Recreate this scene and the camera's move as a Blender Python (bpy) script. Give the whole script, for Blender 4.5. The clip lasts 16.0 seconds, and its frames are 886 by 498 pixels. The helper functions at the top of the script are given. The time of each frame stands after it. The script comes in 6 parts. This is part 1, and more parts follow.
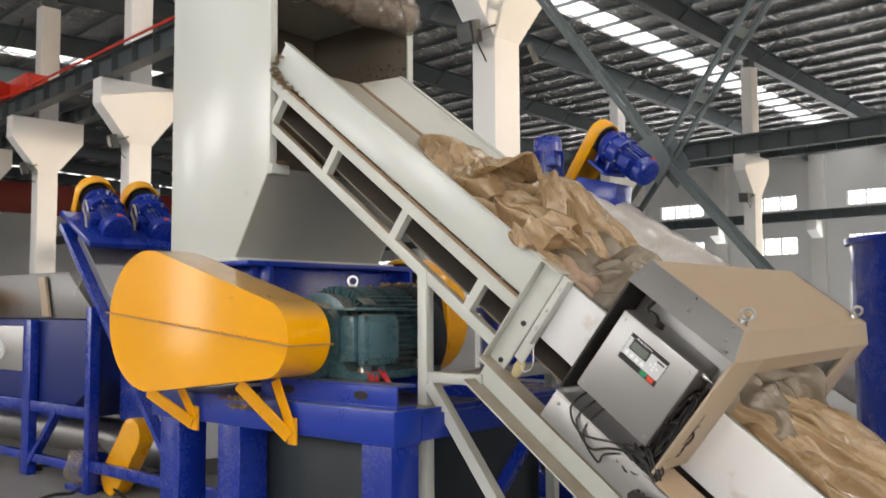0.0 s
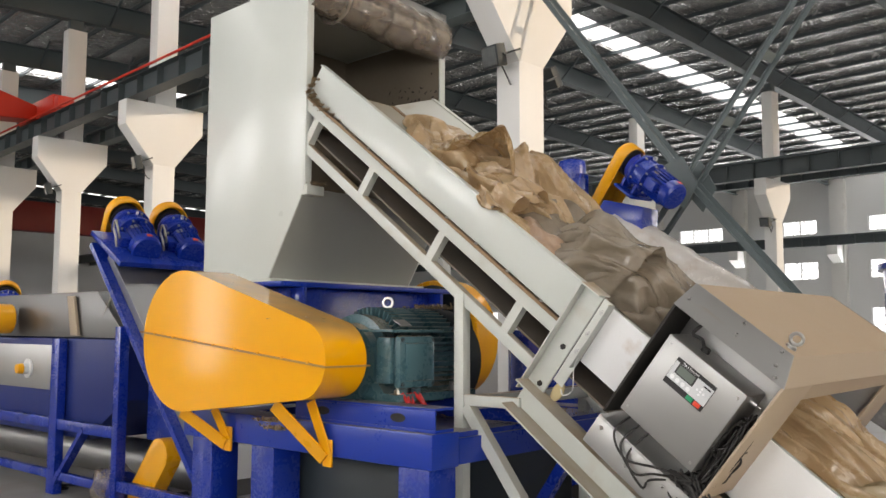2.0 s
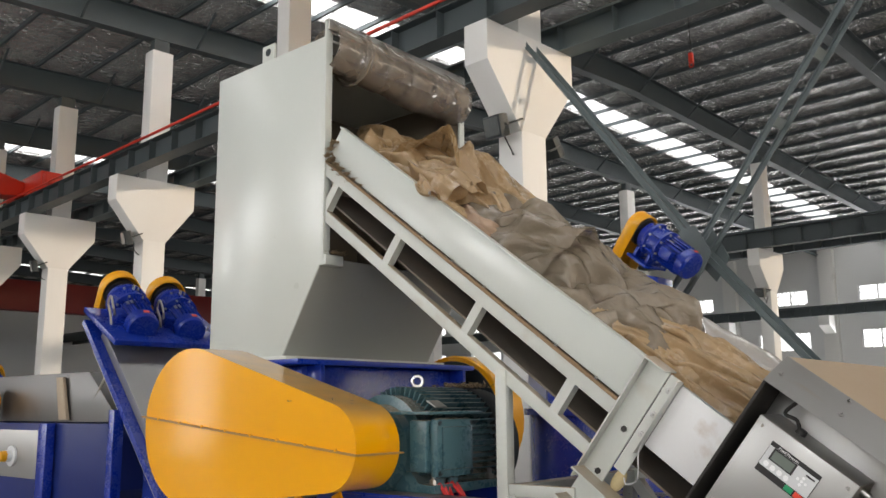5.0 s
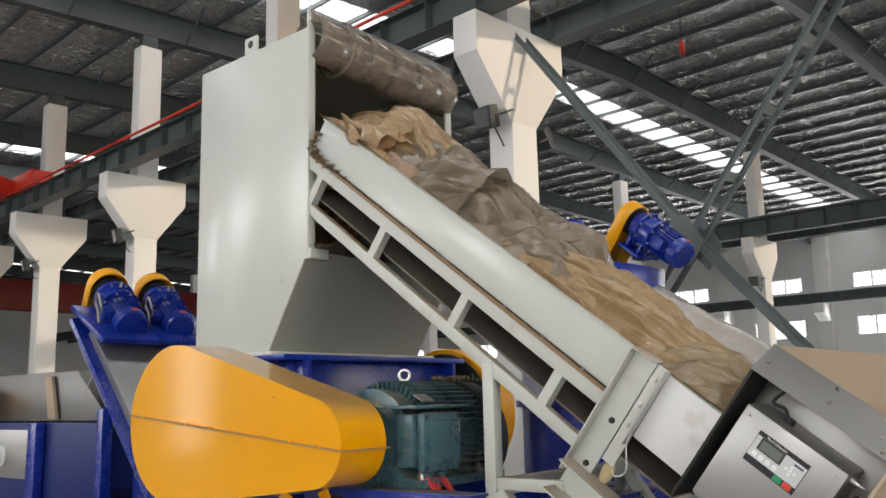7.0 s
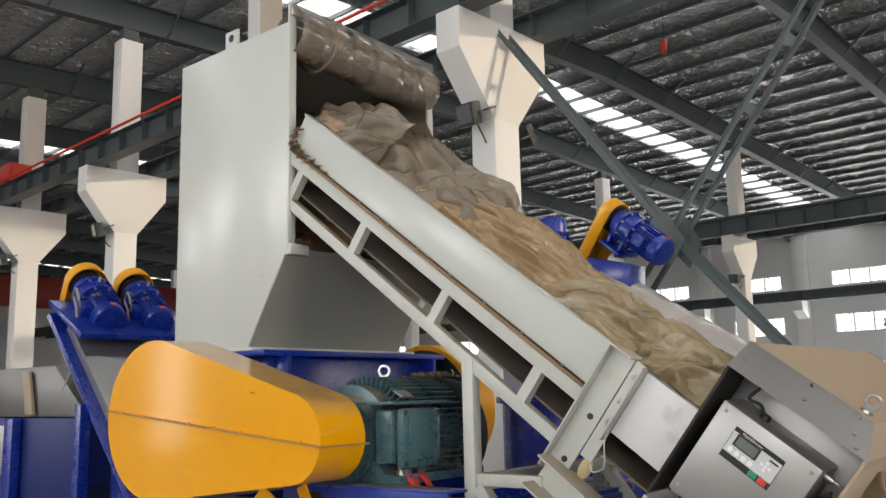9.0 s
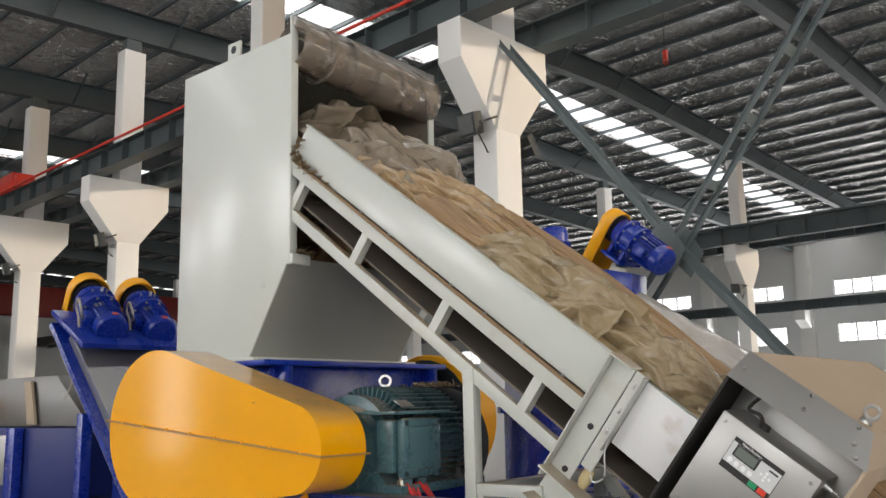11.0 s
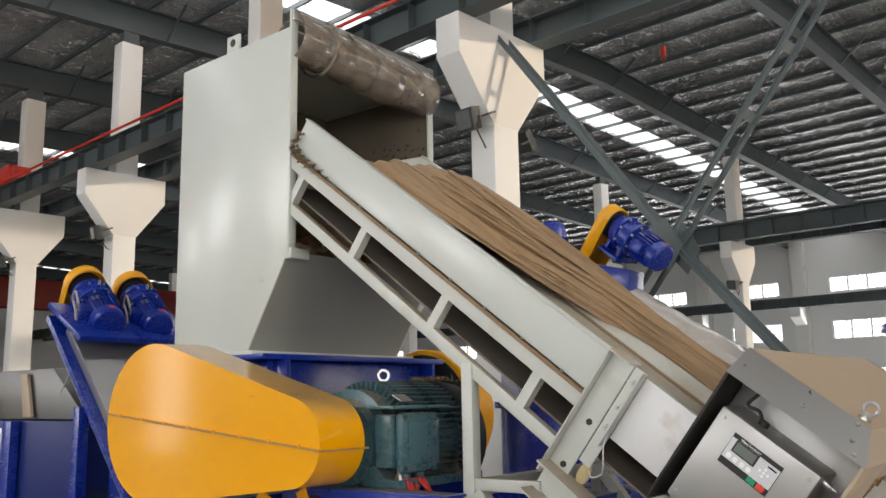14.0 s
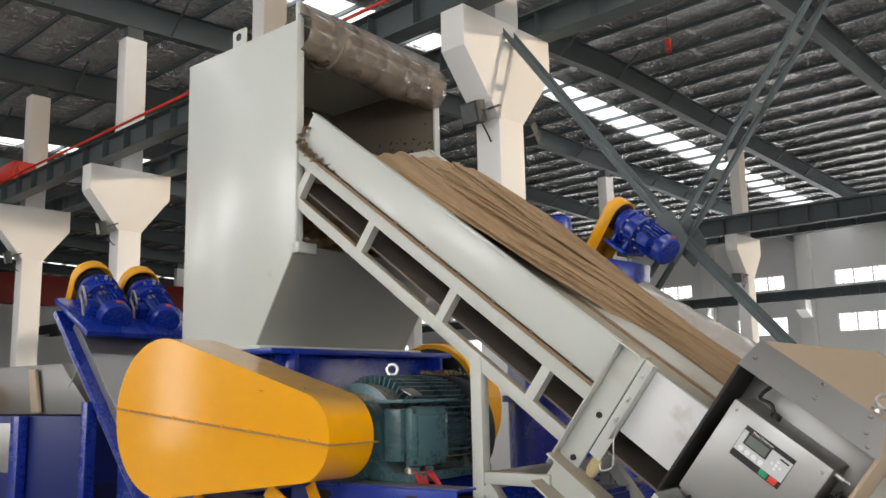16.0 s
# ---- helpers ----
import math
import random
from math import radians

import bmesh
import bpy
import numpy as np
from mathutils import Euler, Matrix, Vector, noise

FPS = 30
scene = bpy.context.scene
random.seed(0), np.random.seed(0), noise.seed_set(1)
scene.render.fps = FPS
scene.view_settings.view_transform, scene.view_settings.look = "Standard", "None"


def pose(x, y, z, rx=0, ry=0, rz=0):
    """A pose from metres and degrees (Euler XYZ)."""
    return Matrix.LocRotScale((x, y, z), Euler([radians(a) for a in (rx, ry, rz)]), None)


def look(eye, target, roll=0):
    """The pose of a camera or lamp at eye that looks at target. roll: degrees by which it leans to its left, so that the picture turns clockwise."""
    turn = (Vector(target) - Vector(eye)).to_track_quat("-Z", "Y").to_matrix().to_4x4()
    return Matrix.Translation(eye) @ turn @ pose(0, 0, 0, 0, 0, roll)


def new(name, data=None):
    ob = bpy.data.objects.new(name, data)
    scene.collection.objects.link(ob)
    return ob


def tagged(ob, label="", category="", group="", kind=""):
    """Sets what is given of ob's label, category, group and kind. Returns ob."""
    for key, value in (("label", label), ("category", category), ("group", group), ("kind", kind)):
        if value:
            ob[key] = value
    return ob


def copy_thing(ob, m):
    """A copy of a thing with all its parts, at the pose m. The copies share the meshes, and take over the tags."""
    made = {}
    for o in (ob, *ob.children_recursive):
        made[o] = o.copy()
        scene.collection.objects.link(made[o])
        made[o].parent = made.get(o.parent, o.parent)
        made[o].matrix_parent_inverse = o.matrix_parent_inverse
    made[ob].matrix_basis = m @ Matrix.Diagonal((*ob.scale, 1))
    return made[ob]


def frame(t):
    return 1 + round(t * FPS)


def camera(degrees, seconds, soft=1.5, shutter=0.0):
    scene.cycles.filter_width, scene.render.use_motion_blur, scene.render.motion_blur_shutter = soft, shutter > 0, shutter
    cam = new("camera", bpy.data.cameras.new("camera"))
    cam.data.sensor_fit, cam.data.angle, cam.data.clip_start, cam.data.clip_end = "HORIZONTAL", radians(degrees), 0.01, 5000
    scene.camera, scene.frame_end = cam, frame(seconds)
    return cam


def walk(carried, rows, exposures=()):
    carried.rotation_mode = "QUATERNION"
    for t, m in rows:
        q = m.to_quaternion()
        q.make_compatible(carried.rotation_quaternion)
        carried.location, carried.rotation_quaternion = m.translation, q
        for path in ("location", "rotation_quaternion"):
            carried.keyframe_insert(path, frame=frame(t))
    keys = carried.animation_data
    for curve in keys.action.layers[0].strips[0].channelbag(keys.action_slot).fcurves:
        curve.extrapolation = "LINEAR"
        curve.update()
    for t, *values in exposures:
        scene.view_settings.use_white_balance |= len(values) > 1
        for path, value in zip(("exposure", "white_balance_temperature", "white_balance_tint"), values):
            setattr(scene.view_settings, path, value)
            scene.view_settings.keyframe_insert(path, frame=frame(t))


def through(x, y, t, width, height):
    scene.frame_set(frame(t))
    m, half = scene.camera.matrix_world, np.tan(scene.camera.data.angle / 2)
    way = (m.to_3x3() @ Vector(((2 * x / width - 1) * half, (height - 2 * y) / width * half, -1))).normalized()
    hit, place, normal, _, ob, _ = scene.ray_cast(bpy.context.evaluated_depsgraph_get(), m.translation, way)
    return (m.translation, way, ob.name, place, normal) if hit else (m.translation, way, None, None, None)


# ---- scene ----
cam = camera(54.5, 16.0, 1.5, 0.4)
PATH = [
    (0, (-0.149, 0.006, 1.622), (-1.427, 1.539, 1.752), -0.3),
    (0.5, (-0.15, -0.009, 1.631), (-1.453, 1.493, 1.84), 0.1),
    (1, (-0.16, -0.013, 1.628), (-1.457, 1.495, 1.84), 0.2),
    (1.5, (-0.196, -0.031, 1.623), (-1.501, 1.469, 1.833), 0.1),
    (2, (-0.239, -0.06, 1.62), (-1.542, 1.446, 1.802), 0.2),
    (2.5, (-0.311, -0.047, 1.615), (-1.644, 1.426, 1.846), 0.6),
    (3, (-0.416, 0.055, 1.625), (-1.73, 1.533, 1.918), -0.0),
    (3.5, (-0.524, 0.107, 1.636), (-1.796, 1.615, 1.964), -1.1),
    (4, (-0.658, 0.063, 1.648), (-1.877, 1.604, 2.018), -1.1),
    (4.2, (-0.676, 0.043, 1.647), (-1.916, 1.567, 2.019), -0.4),
    (6.5, (-0.68, 0.132, 1.644), (-1.963, 1.634, 1.956), -1.3),
    (7, (-0.676, 0.139, 1.647), (-1.931, 1.658, 1.985), -1.4),
    (7.5, (-0.672, 0.144, 1.647), (-1.899, 1.688, 1.982), -1.3),
    (8, (-0.671, 0.144, 1.645), (-1.897, 1.691, 1.969), -1.3),
    (8.5, (-0.671, 0.151, 1.644), (-1.896, 1.7, 1.964), -1.4),
    (9, (-0.668, 0.146, 1.645), (-1.893, 1.692, 1.974), -1.3),
    (11.5, (-0.652, 0.137, 1.646), (-1.878, 1.677, 1.997), -1.3),
    (12, (-0.66, 0.138, 1.645), (-1.888, 1.681, 1.983), -1.2),
    (12.5, (-0.664, 0.138, 1.644), (-1.89, 1.683, 1.973), -1.1),
    (13, (-0.669, 0.132, 1.644), (-1.894, 1.678, 1.976), -1.1),
    (13.5, (-0.667, 0.122, 1.646), (-1.889, 1.667, 1.99), -1.0),
    (14, (-0.666, 0.128, 1.646), (-1.886, 1.675, 1.985), -1.0),
    (14.5, (-0.667, 0.133, 1.643), (-1.886, 1.685, 1.967), -1.0),
    (15, (-0.669, 0.137, 1.642), (-1.886, 1.694, 1.952), -1.0),
    (15.5, (-0.672, 0.142, 1.644), (-1.884, 1.7, 1.968), -1.3),
    (16, (-0.688, 0.125, 1.645), (-1.918, 1.668, 1.971), -1.2),
]
walk(cam, [(t, look(eye, target, roll)) for t, eye, target, roll in PATH],
     [(0, 0.12, 7000, 14), (2.5, 0.09, 7000, 14), (4.0, -0.09, 6850, 13), (9, -0.10, 6850, 13), (16, -0.07, 6850, 13)])
# ---------- world, light, exposure ----------
HALL = pose(-0.68, 0.14, 0, 0, 0, -4.5)      # the hall stands a little askew to the machine
world = bpy.data.worlds.new("world")
scene.world = world
world.use_nodes = True
_bg = world.node_tree.nodes["Background"]
_sky = world.node_tree.nodes.new("ShaderNodeTexSky")
_sky.sky_type = "NISHITA"
_sky.sun_disc = False
_sky.sun_elevation = radians(9)
_sky.sun_rotation = radians(68)
world.node_tree.links.new(_sky.outputs[0], _bg.inputs[0])
_bg.inputs[1].default_value = 0.12
sun = new("sun", bpy.data.lights.new("sun", "SUN"))
sun.data.energy = 1.6
sun.data.angle = radians(0.6)
sun.data.color = (1.0, 0.86, 0.68)
sun.matrix_world = HALL @ look((30, 14, 8), (0, 0, 5.0))


def window_light(name, m, sx, sy, watts, color):
    """Daylight that falls in through an opening."""
    lamp = new(name, bpy.data.lights.new(name, "AREA"))
    lamp.data.shape, lamp.data.size, lamp.data.size_y = "RECTANGLE", sx, sy
    lamp.data.energy, lamp.data.color = watts, color
    lamp.matrix_world = HALL @ m
    return lamp


DAY = (0.93, 0.97, 1.0)
ROOF_RIDGE, ROOF_SLOPE = 22.0, 0.036


def roof_z(y):
    """Underside of the roof sheet."""
    return 12.01 - ROOF_SLOPE * abs(y - ROOF_RIDGE)


# the last two strips are unseen, added to light the machine from above
STRIPS = (-66.0, -50.5, -34.6, -16.7, -4.7, 7.3)
SLOPE_DEG = math.degrees(math.atan(ROOF_SLOPE))
for sx_ in STRIPS[2:]:
    # the strip of skylight: one lamp in each opening
    window_light("skylight_daylight", pose(sx_, 36, roof_z(36) + 0.06, -SLOPE_DEG, 0, 0), 0.9, 27, 300, DAY)
    window_light("skylight_daylight", pose(sx_, 5, roof_z(5) + 0.06, SLOPE_DEG, 0, 0), 0.9, 31, 340, DAY)
SOUTH_WIN = (-31.0, -20.5, -10.0, 0.5)
for wx_ in SOUTH_WIN:
    window_light("window_daylight", pose(wx_, -11.7, 6.2, 90, 0, 0), 4.6, 3.4, 400, DAY)
# unseen narrow gate, added for a highlight on the yellow guard
window_light("unseen_gate_light", pose(-21.9, -11.75, 1.8, 90, 0, 0), 1.5, 3.2, 38, (1.0, 0.95, 0.88))
# unseen wide gates, added for broad light from behind the camera
window_light("unseen_gate_light", pose(13, -11.7, 2.6, 90, 0, 0), 9, 5.0, 900, DAY)
window_light("unseen_gate_light", pose(19.6, 0, 2.6, 0, 90, 0), 5.0, 9, 500, (1.0, 0.95, 0.88))
window_light("window_daylight", pose(-14, 50.9, 7.66, -90, 0, 0), 44, 0.9, 1300, DAY)
window_light("window_daylight", pose(-14, 50.9, 5.06, -90, 0, 0), 44, 1.1, 1300, DAY)
window_light("window_daylight", pose(19.8, 20, 8.6, 0, 90, 0), 4.4, 52, 1800, (1.0, 0.92, 0.82))

# ---------- materials ----------


def material(name, color, rough=0.5, metal=0.0, vary=0.12, scale=6.0, fine=60.0, bump=0.05, dirt=None, dirt_amount=0.45,
             dirt_scale=3.0, top_dust=None, coat=0.0, stretch=(1, 1, 1), per_object=0.0, rough_vary=0.15):
    m = bpy.data.materials.new(name)
    m.use_nodes = True
    nt = m.node_tree
    b = nt.nodes["Principled BSDF"]
    L = nt.links.new
    tc = nt.nodes.new("ShaderNodeTexCoord")
    mp = nt.nodes.new("ShaderNodeMapping")
    mp.inputs["Scale"].default_value = stretch
    L(tc.outputs["Object"], mp.inputs[0])

    def noise_at(s, detail=4.0):
        n = nt.nodes.new("ShaderNodeTexNoise")
        n.inputs["Scale"].default_value = s
        n.inputs["Detail"].default_value = detail
        L(mp.outputs[0], n.inputs["Vector"])
        return n.outputs[0]

    big, small = noise_at(scale), noise_at(fine, 3.0)
    mix = nt.nodes.new("ShaderNodeMix")
    mix.data_type = "RGBA"
    mix.inputs[6].default_value = (*[c * (1 - vary) for c in color], 1)
    mix.inputs[7].default_value = (*[min(1, c * (1 + vary)) for c in color], 1)
    add = nt.nodes.new("ShaderNodeMath")
    add.operation = "MULTIPLY_ADD"
    L(small, add.inputs[0])
    add.inputs[1].default_value = 0.35
    mul = nt.nodes.new("ShaderNodeMath")
    mul.operation = "MULTIPLY"
    L(big, mul.inputs[0])
    mul.inputs[1].default_value = 0.65
    L(mul.outputs[0], add.inputs[2])
    L(add.outputs[0], mix.inputs[0])
    col = mix.outputs[2]
    if per_object:
        oi = nt.nodes.new("ShaderNodeObjectInfo")
        hs = nt.nodes.new("ShaderNodeHueSaturation")
        mr = nt.nodes.new("ShaderNodeMapRange")
        mr.inputs[3].default_value, mr.inputs[4].default_value = 1 - per_object, 1 + per_object
        L(oi.outputs["Random"], mr.inputs[0])
        L(mr.outputs[0], hs.inputs["Value"])
        L(col, hs.inputs["Color"])
        col = hs.outputs[0]
    if dirt:
        ramp = nt.nodes.new("ShaderNodeValToRGB")
        ramp.color_ramp.elements[0].position = 1 - dirt_amount
        ramp.color_ramp.elements[1].position = min(1.0, 1 - dirt_amount + 0.25)
        L(noise_at(dirt_scale, 8.0), ramp.inputs[0])
        dm = nt.nodes.new("ShaderNodeMix")
        dm.data_type = "RGBA"
        L(ramp.outputs[0], dm.inputs[0])
        L(col, dm.inputs[6])
        dm.inputs[7].default_value = (*dirt, 1)
        col = dm.outputs[2]
    if top_dust:
        # dust that has settled on faces that look up
        geo = nt.nodes.new("ShaderNodeNewGeometry")
        sep = nt.nodes.new("ShaderNodeSeparateXYZ")
        L(geo.outputs["Normal"], sep.inputs[0])
        mr2 = nt.nodes.new("ShaderNodeMapRange")
        mr2.inputs[1].default_value, mr2.inputs[2].default_value = 0.45, 0.85
        L(sep.outputs[2], mr2.inputs[0])
        m3 = nt.nodes.new("ShaderNodeMath")
        m3.operation = "MULTIPLY"
        L(mr2.outputs[0], m3.inputs[0])
        mr3 = nt.nodes.new("ShaderNodeMapRange")
        mr3.inputs[1].default_value, mr3.inputs[2].default_value = 0.25, 0.6
        mr3.inputs[3].default_value = 0.55
        L(noise_at(5.0, 6.0), mr3.inputs[0])
        L(mr3.outputs[0], m3.inputs[1])
        dm = nt.nodes.new("ShaderNodeMix")
        dm.data_type = "RGBA"
        L(m3.outputs[0], dm.inputs[0])
        L(col, dm.inputs[6])
        dm.inputs[7].default_value = (*top_dust, 1)
        col = dm.outputs[2]
    L(col, b.inputs["Base Color"])
    rr = nt.nodes.new("ShaderNodeMapRange")
    rr.inputs[3].default_value, rr.inputs[4].default_value = max(0.03, rough - rough_vary), min(1, rough + rough_vary)
    L(add.outputs[0], rr.inputs[0])
    L(rr.outputs[0], b.inputs["Roughness"])
    b.inputs["Metallic"].default_value = metal
    b.inputs["Coat Weight"].default_value = coat
    b.inputs["Coat Roughness"].default_value = 0.12
    if bump:
        bp = nt.nodes.new("ShaderNodeBump")
        bp.inputs["Strength"].default_value = bump
        bp.inputs["Distance"].default_value = 0.01
        L(add.outputs[0], bp.inputs["Height"])
        L(bp.outputs[0], b.inputs["Normal"])
    return m


DUST = (0.36, 0.27, 0.17)
M = {}
M["grey_paint"] = material("pale grey paint", (0.585, 0.615, 0.58), 0.30, vary=0.04, scale=2.6, fine=6, bump=0.35, coat=0.18, rough_vary=0.08)
M["frame_paint"] = material("dusty pale grey paint", (0.56, 0.58, 0.54), 0.42, vary=0.07, scale=3, bump=0.03, top_dust=DUST, dirt=(0.42, 0.36, 0.27), dirt_amount=0.40)
# dusty steel, its base darkened so the hopper's inside looks shaded
M["inner_shaded"] = material("dusty hopper steel darkened for shade", (0.18, 0.152, 0.115), 0.75, vary=0.25, scale=3, fine=40, bump=0.1, dirt=(0.16, 0.13, 0.09), dirt_amount=0.5)
# the hopper's grey paint, darkened to hold the funnel's shade
M["funnel"] = material("grey paint darkened for shade", (0.34, 0.35, 0.32), 0.45, vary=0.06, scale=2.5, bump=0.02)
M["blue"] = material("blue enamel", (0.005, 0.028, 0.29), 0.27, vary=0.15, scale=3, bump=0.03, coat=0.12)
# matt blue, darkened because the tank stands in shadow
M["blue_shaded"] = material("matt blue tank paint darkened for shadow", (0.004, 0.017, 0.14), 0.5, vary=0.15, scale=3, bump=0.03)
M["blue_dusty"] = material("dusty blue enamel", (0.006, 0.035, 0.33), 0.30, vary=0.15, scale=3, bump=0.03, coat=0.12, top_dust=(0.18, 0.15, 0.11))
M["yellow"] = material("yellow enamel", (0.90, 0.40, 0.0005), 0.34, vary=0.03, scale=2.2, fine=6, bump=0.30, coat=0.75, rough_vary=0.05, top_dust=(0.46, 0.27, 0.08))
M["yellow"].node_tree.nodes["Principled BSDF"].inputs["Coat Roughness"].default_value = 0.09
M["yellow"].node_tree.nodes["Principled BSDF"].inputs["Specular IOR Level"].default_value = 0.1
M["yellow_plain"] = material("yellow paint", (0.88, 0.40, 0.006), 0.3, vary=0.04, scale=3, fine=10, bump=0.0, coat=0.4)
M["motor"] = material("grey green motor paint", (0.055, 0.125, 0.148), 0.28, vary=0.14, scale=8, bump=0.06, top_dust=(0.22, 0.19, 0.14))
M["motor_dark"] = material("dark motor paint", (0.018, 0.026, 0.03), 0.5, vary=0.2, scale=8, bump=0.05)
M["steel"] = material("brushed stainless steel", (0.40, 0.40, 0.39), 0.40, 0.8, vary=0.06, scale=2, fine=140, bump=0.02, stretch=(1, 1, 9), dirt=(0.40, 0.35, 0.27), dirt_amount=0.36)
M["steel_tank"] = material("worn stainless tank steel", (0.17, 0.17, 0.168), 0.40, 0.9, vary=0.12, scale=2, fine=30, bump=0.04, dirt=(0.30, 0.27, 0.22), dirt_amount=0.38)
M["steel_dusty"] = material("dust covered steel hood", (0.43, 0.345, 0.25), 0.6, 0.1, vary=0.1, scale=3, bump=0.03, top_dust=(0.44, 0.33, 0.22))
M["steel_bright"] = material("bright steel", (0.50, 0.50, 0.49), 0.3, 1.0, vary=0.05, bump=0.01)
M["white_panel"] = material("white plastic panel", (0.76, 0.76, 0.76), 0.35, vary=0.04, scale=3, bump=0.02, dirt=(0.42, 0.29, 0.19), dirt_amount=0.41, dirt_scale=6.0)
M["rubber"] = material("black rubber", (0.02, 0.018, 0.016), 0.7, vary=0.2, bump=0.05)
M["cable"] = material("black cable", (0.018, 0.017, 0.016), 0.5, bump=0.02)
M["grey_cable"] = material("grey cable", (0.38, 0.36, 0.30), 0.5, bump=0.02)
M["red_cable"] = material("red cable", (0.6, 0.03, 0.03), 0.4, bump=0.02)
M["belt"] = material("dusty grey conveyor belt", (0.36, 0.33, 0.27), 0.65, vary=0.12, scale=4, bump=0.05, dirt=(0.33, 0.25, 0.16), dirt_amount=0.45)
M["guide"] = material("dusty pale grey guide plate", (0.52, 0.53, 0.49), 0.5, vary=0.1, scale=3, bump=0.03, dirt=(0.36, 0.28, 0.19), dirt_amount=0.45, dirt_scale=2.2)
# darker copy of the dusty belt: shade inside the frame put into colour
M["belt_shaded"] = material("dusty return belt darkened for shade", (0.15, 0.13, 0.105), 0.8, vary=0.2, scale=4, bump=0.06, dirt=(0.20, 0.16, 0.12), dirt_amount=0.5)
M["belt_dark"] = material("dark caked dust", (0.055, 0.045, 0.035), 0.9, vary=0.3, scale=20, bump=0.1)
M["wood"] = material("rusty seal strip", (0.27, 0.175, 0.10), 0.7, vary=0.25, scale=9, bump=0.1)
M["seam"] = material("dusty yellow seam", (0.42, 0.22, 0.06), 0.6, vary=0.2, scale=9, bump=0.1)
M["debris"] = material("shredded fibre debris", (0.30, 0.22, 0.13), 0.9, vary=0.4, scale=30, bump=0.2, per_object=0.3)
M["film_tan"] = material("dusty tan film", (0.48, 0.34, 0.19), 0.27, vary=0.2, scale=5, fine=28, bump=0.0, dirt=(0.27, 0.185, 0.10), dirt_amount=0.42, dirt_scale=4)
M["film_grey"] = material("dusty grey film", (0.35, 0.295, 0.225), 0.17, vary=0.22, scale=5, fine=28, bump=0.0, dirt=(0.18, 0.135, 0.085), dirt_amount=0.45, dirt_scale=5)
M["film_green"] = material("dusty straw film", (0.41, 0.32, 0.19), 0.24, vary=0.18, scale=5, fine=28, bump=0.0, dirt=(0.25, 0.18, 0.10), dirt_amount=0.42, dirt_scale=4)
M["film_pink"] = material("dusty pinkish film", (0.46, 0.32, 0.22), 0.35, vary=0.2, scale=6, bump=0.1)
M["fibre"] = material("brown film strands", (0.33, 0.215, 0.115), 0.5, vary=0.4, scale=4, fine=16, bump=0.3, stretch=(0.10, 4, 4), dirt=(0.13, 0.08, 0.045), dirt_amount=0.46, dirt_scale=4)
M["concrete"] = material("white painted concrete", (0.74, 0.74, 0.72), 0.75, vary=0.05, scale=1.2, fine=25, bump=0.06, dirt=(0.55, 0.54, 0.50), dirt_amount=0.35, dirt_scale=1.0)
M["wall"] = material("white plaster wall", (0.72, 0.73, 0.73), 0.85, vary=0.05, scale=0.6, fine=15, bump=0.04)
M["steel_grey"] = material("grey green structural steel", (0.115, 0.145, 0.150), 0.5, vary=0.15, scale=2, fine=30, bump=0.03)
M["steel_dark"] = material("dark structural steel", (0.060, 0.078, 0.084), 0.5, vary=0.15, scale=2, fine=30, bump=0.03)
M["crane_red"] = material("red crane paint", (0.62, 0.035, 0.015), 0.4, vary=0.1, scale=2, bump=0.02)
M["crane_dark_red"] = material("dark red crane paint", (0.20, 0.012, 0.010), 0.5, vary=0.15, scale=2, bump=0.02)
M["floor"] = material("grey concrete floor", (0.25, 0.24, 0.225), 0.55, vary=0.15, scale=0.8, fine=20, bump=0.05, dirt=(0.20, 0.18, 0.15), dirt_amount=0.42, dirt_scale=1.2)
M["frame_white"] = material("white window frame", (0.72, 0.73, 0.74), 0.5, bump=0.02)
M["bar_black"] = material("black print", (0.02, 0.02, 0.022), 0.4, bump=0)
M["lcd"] = material("grey display glass", (0.16, 0.19, 0.17), 0.12, vary=0.08, bump=0)
M["membrane"] = material("pale keypad foil", (0.62, 0.64, 0.65), 0.35, vary=0.04, bump=0)
M["key_green"] = material("green key", (0.01, 0.32, 0.14), 0.35, bump=0)
M["key_red"] = material("red key", (0.75, 0.06, 0.03), 0.35, bump=0)
M["key_white"] = material("white key", (0.85, 0.86, 0.87), 0.35, bump=0)
M["lamp_glass"] = material("floodlight glass", (0.13, 0.14, 0.14), 0.08, vary=0.3, scale=12, bump=0)
M["foam"] = material("yellowed foam", (0.55, 0.45, 0.25), 0.9, vary=0.2, bump=0.2)
M["wrap"] = material("wrapped clear film over tube", (0.50, 0.47, 0.43), 0.25, vary=0.15, scale=4, fine=30, bump=0.25, coat=0.4, dirt=(0.38, 0.29, 0.21), dirt_amount=0.42)


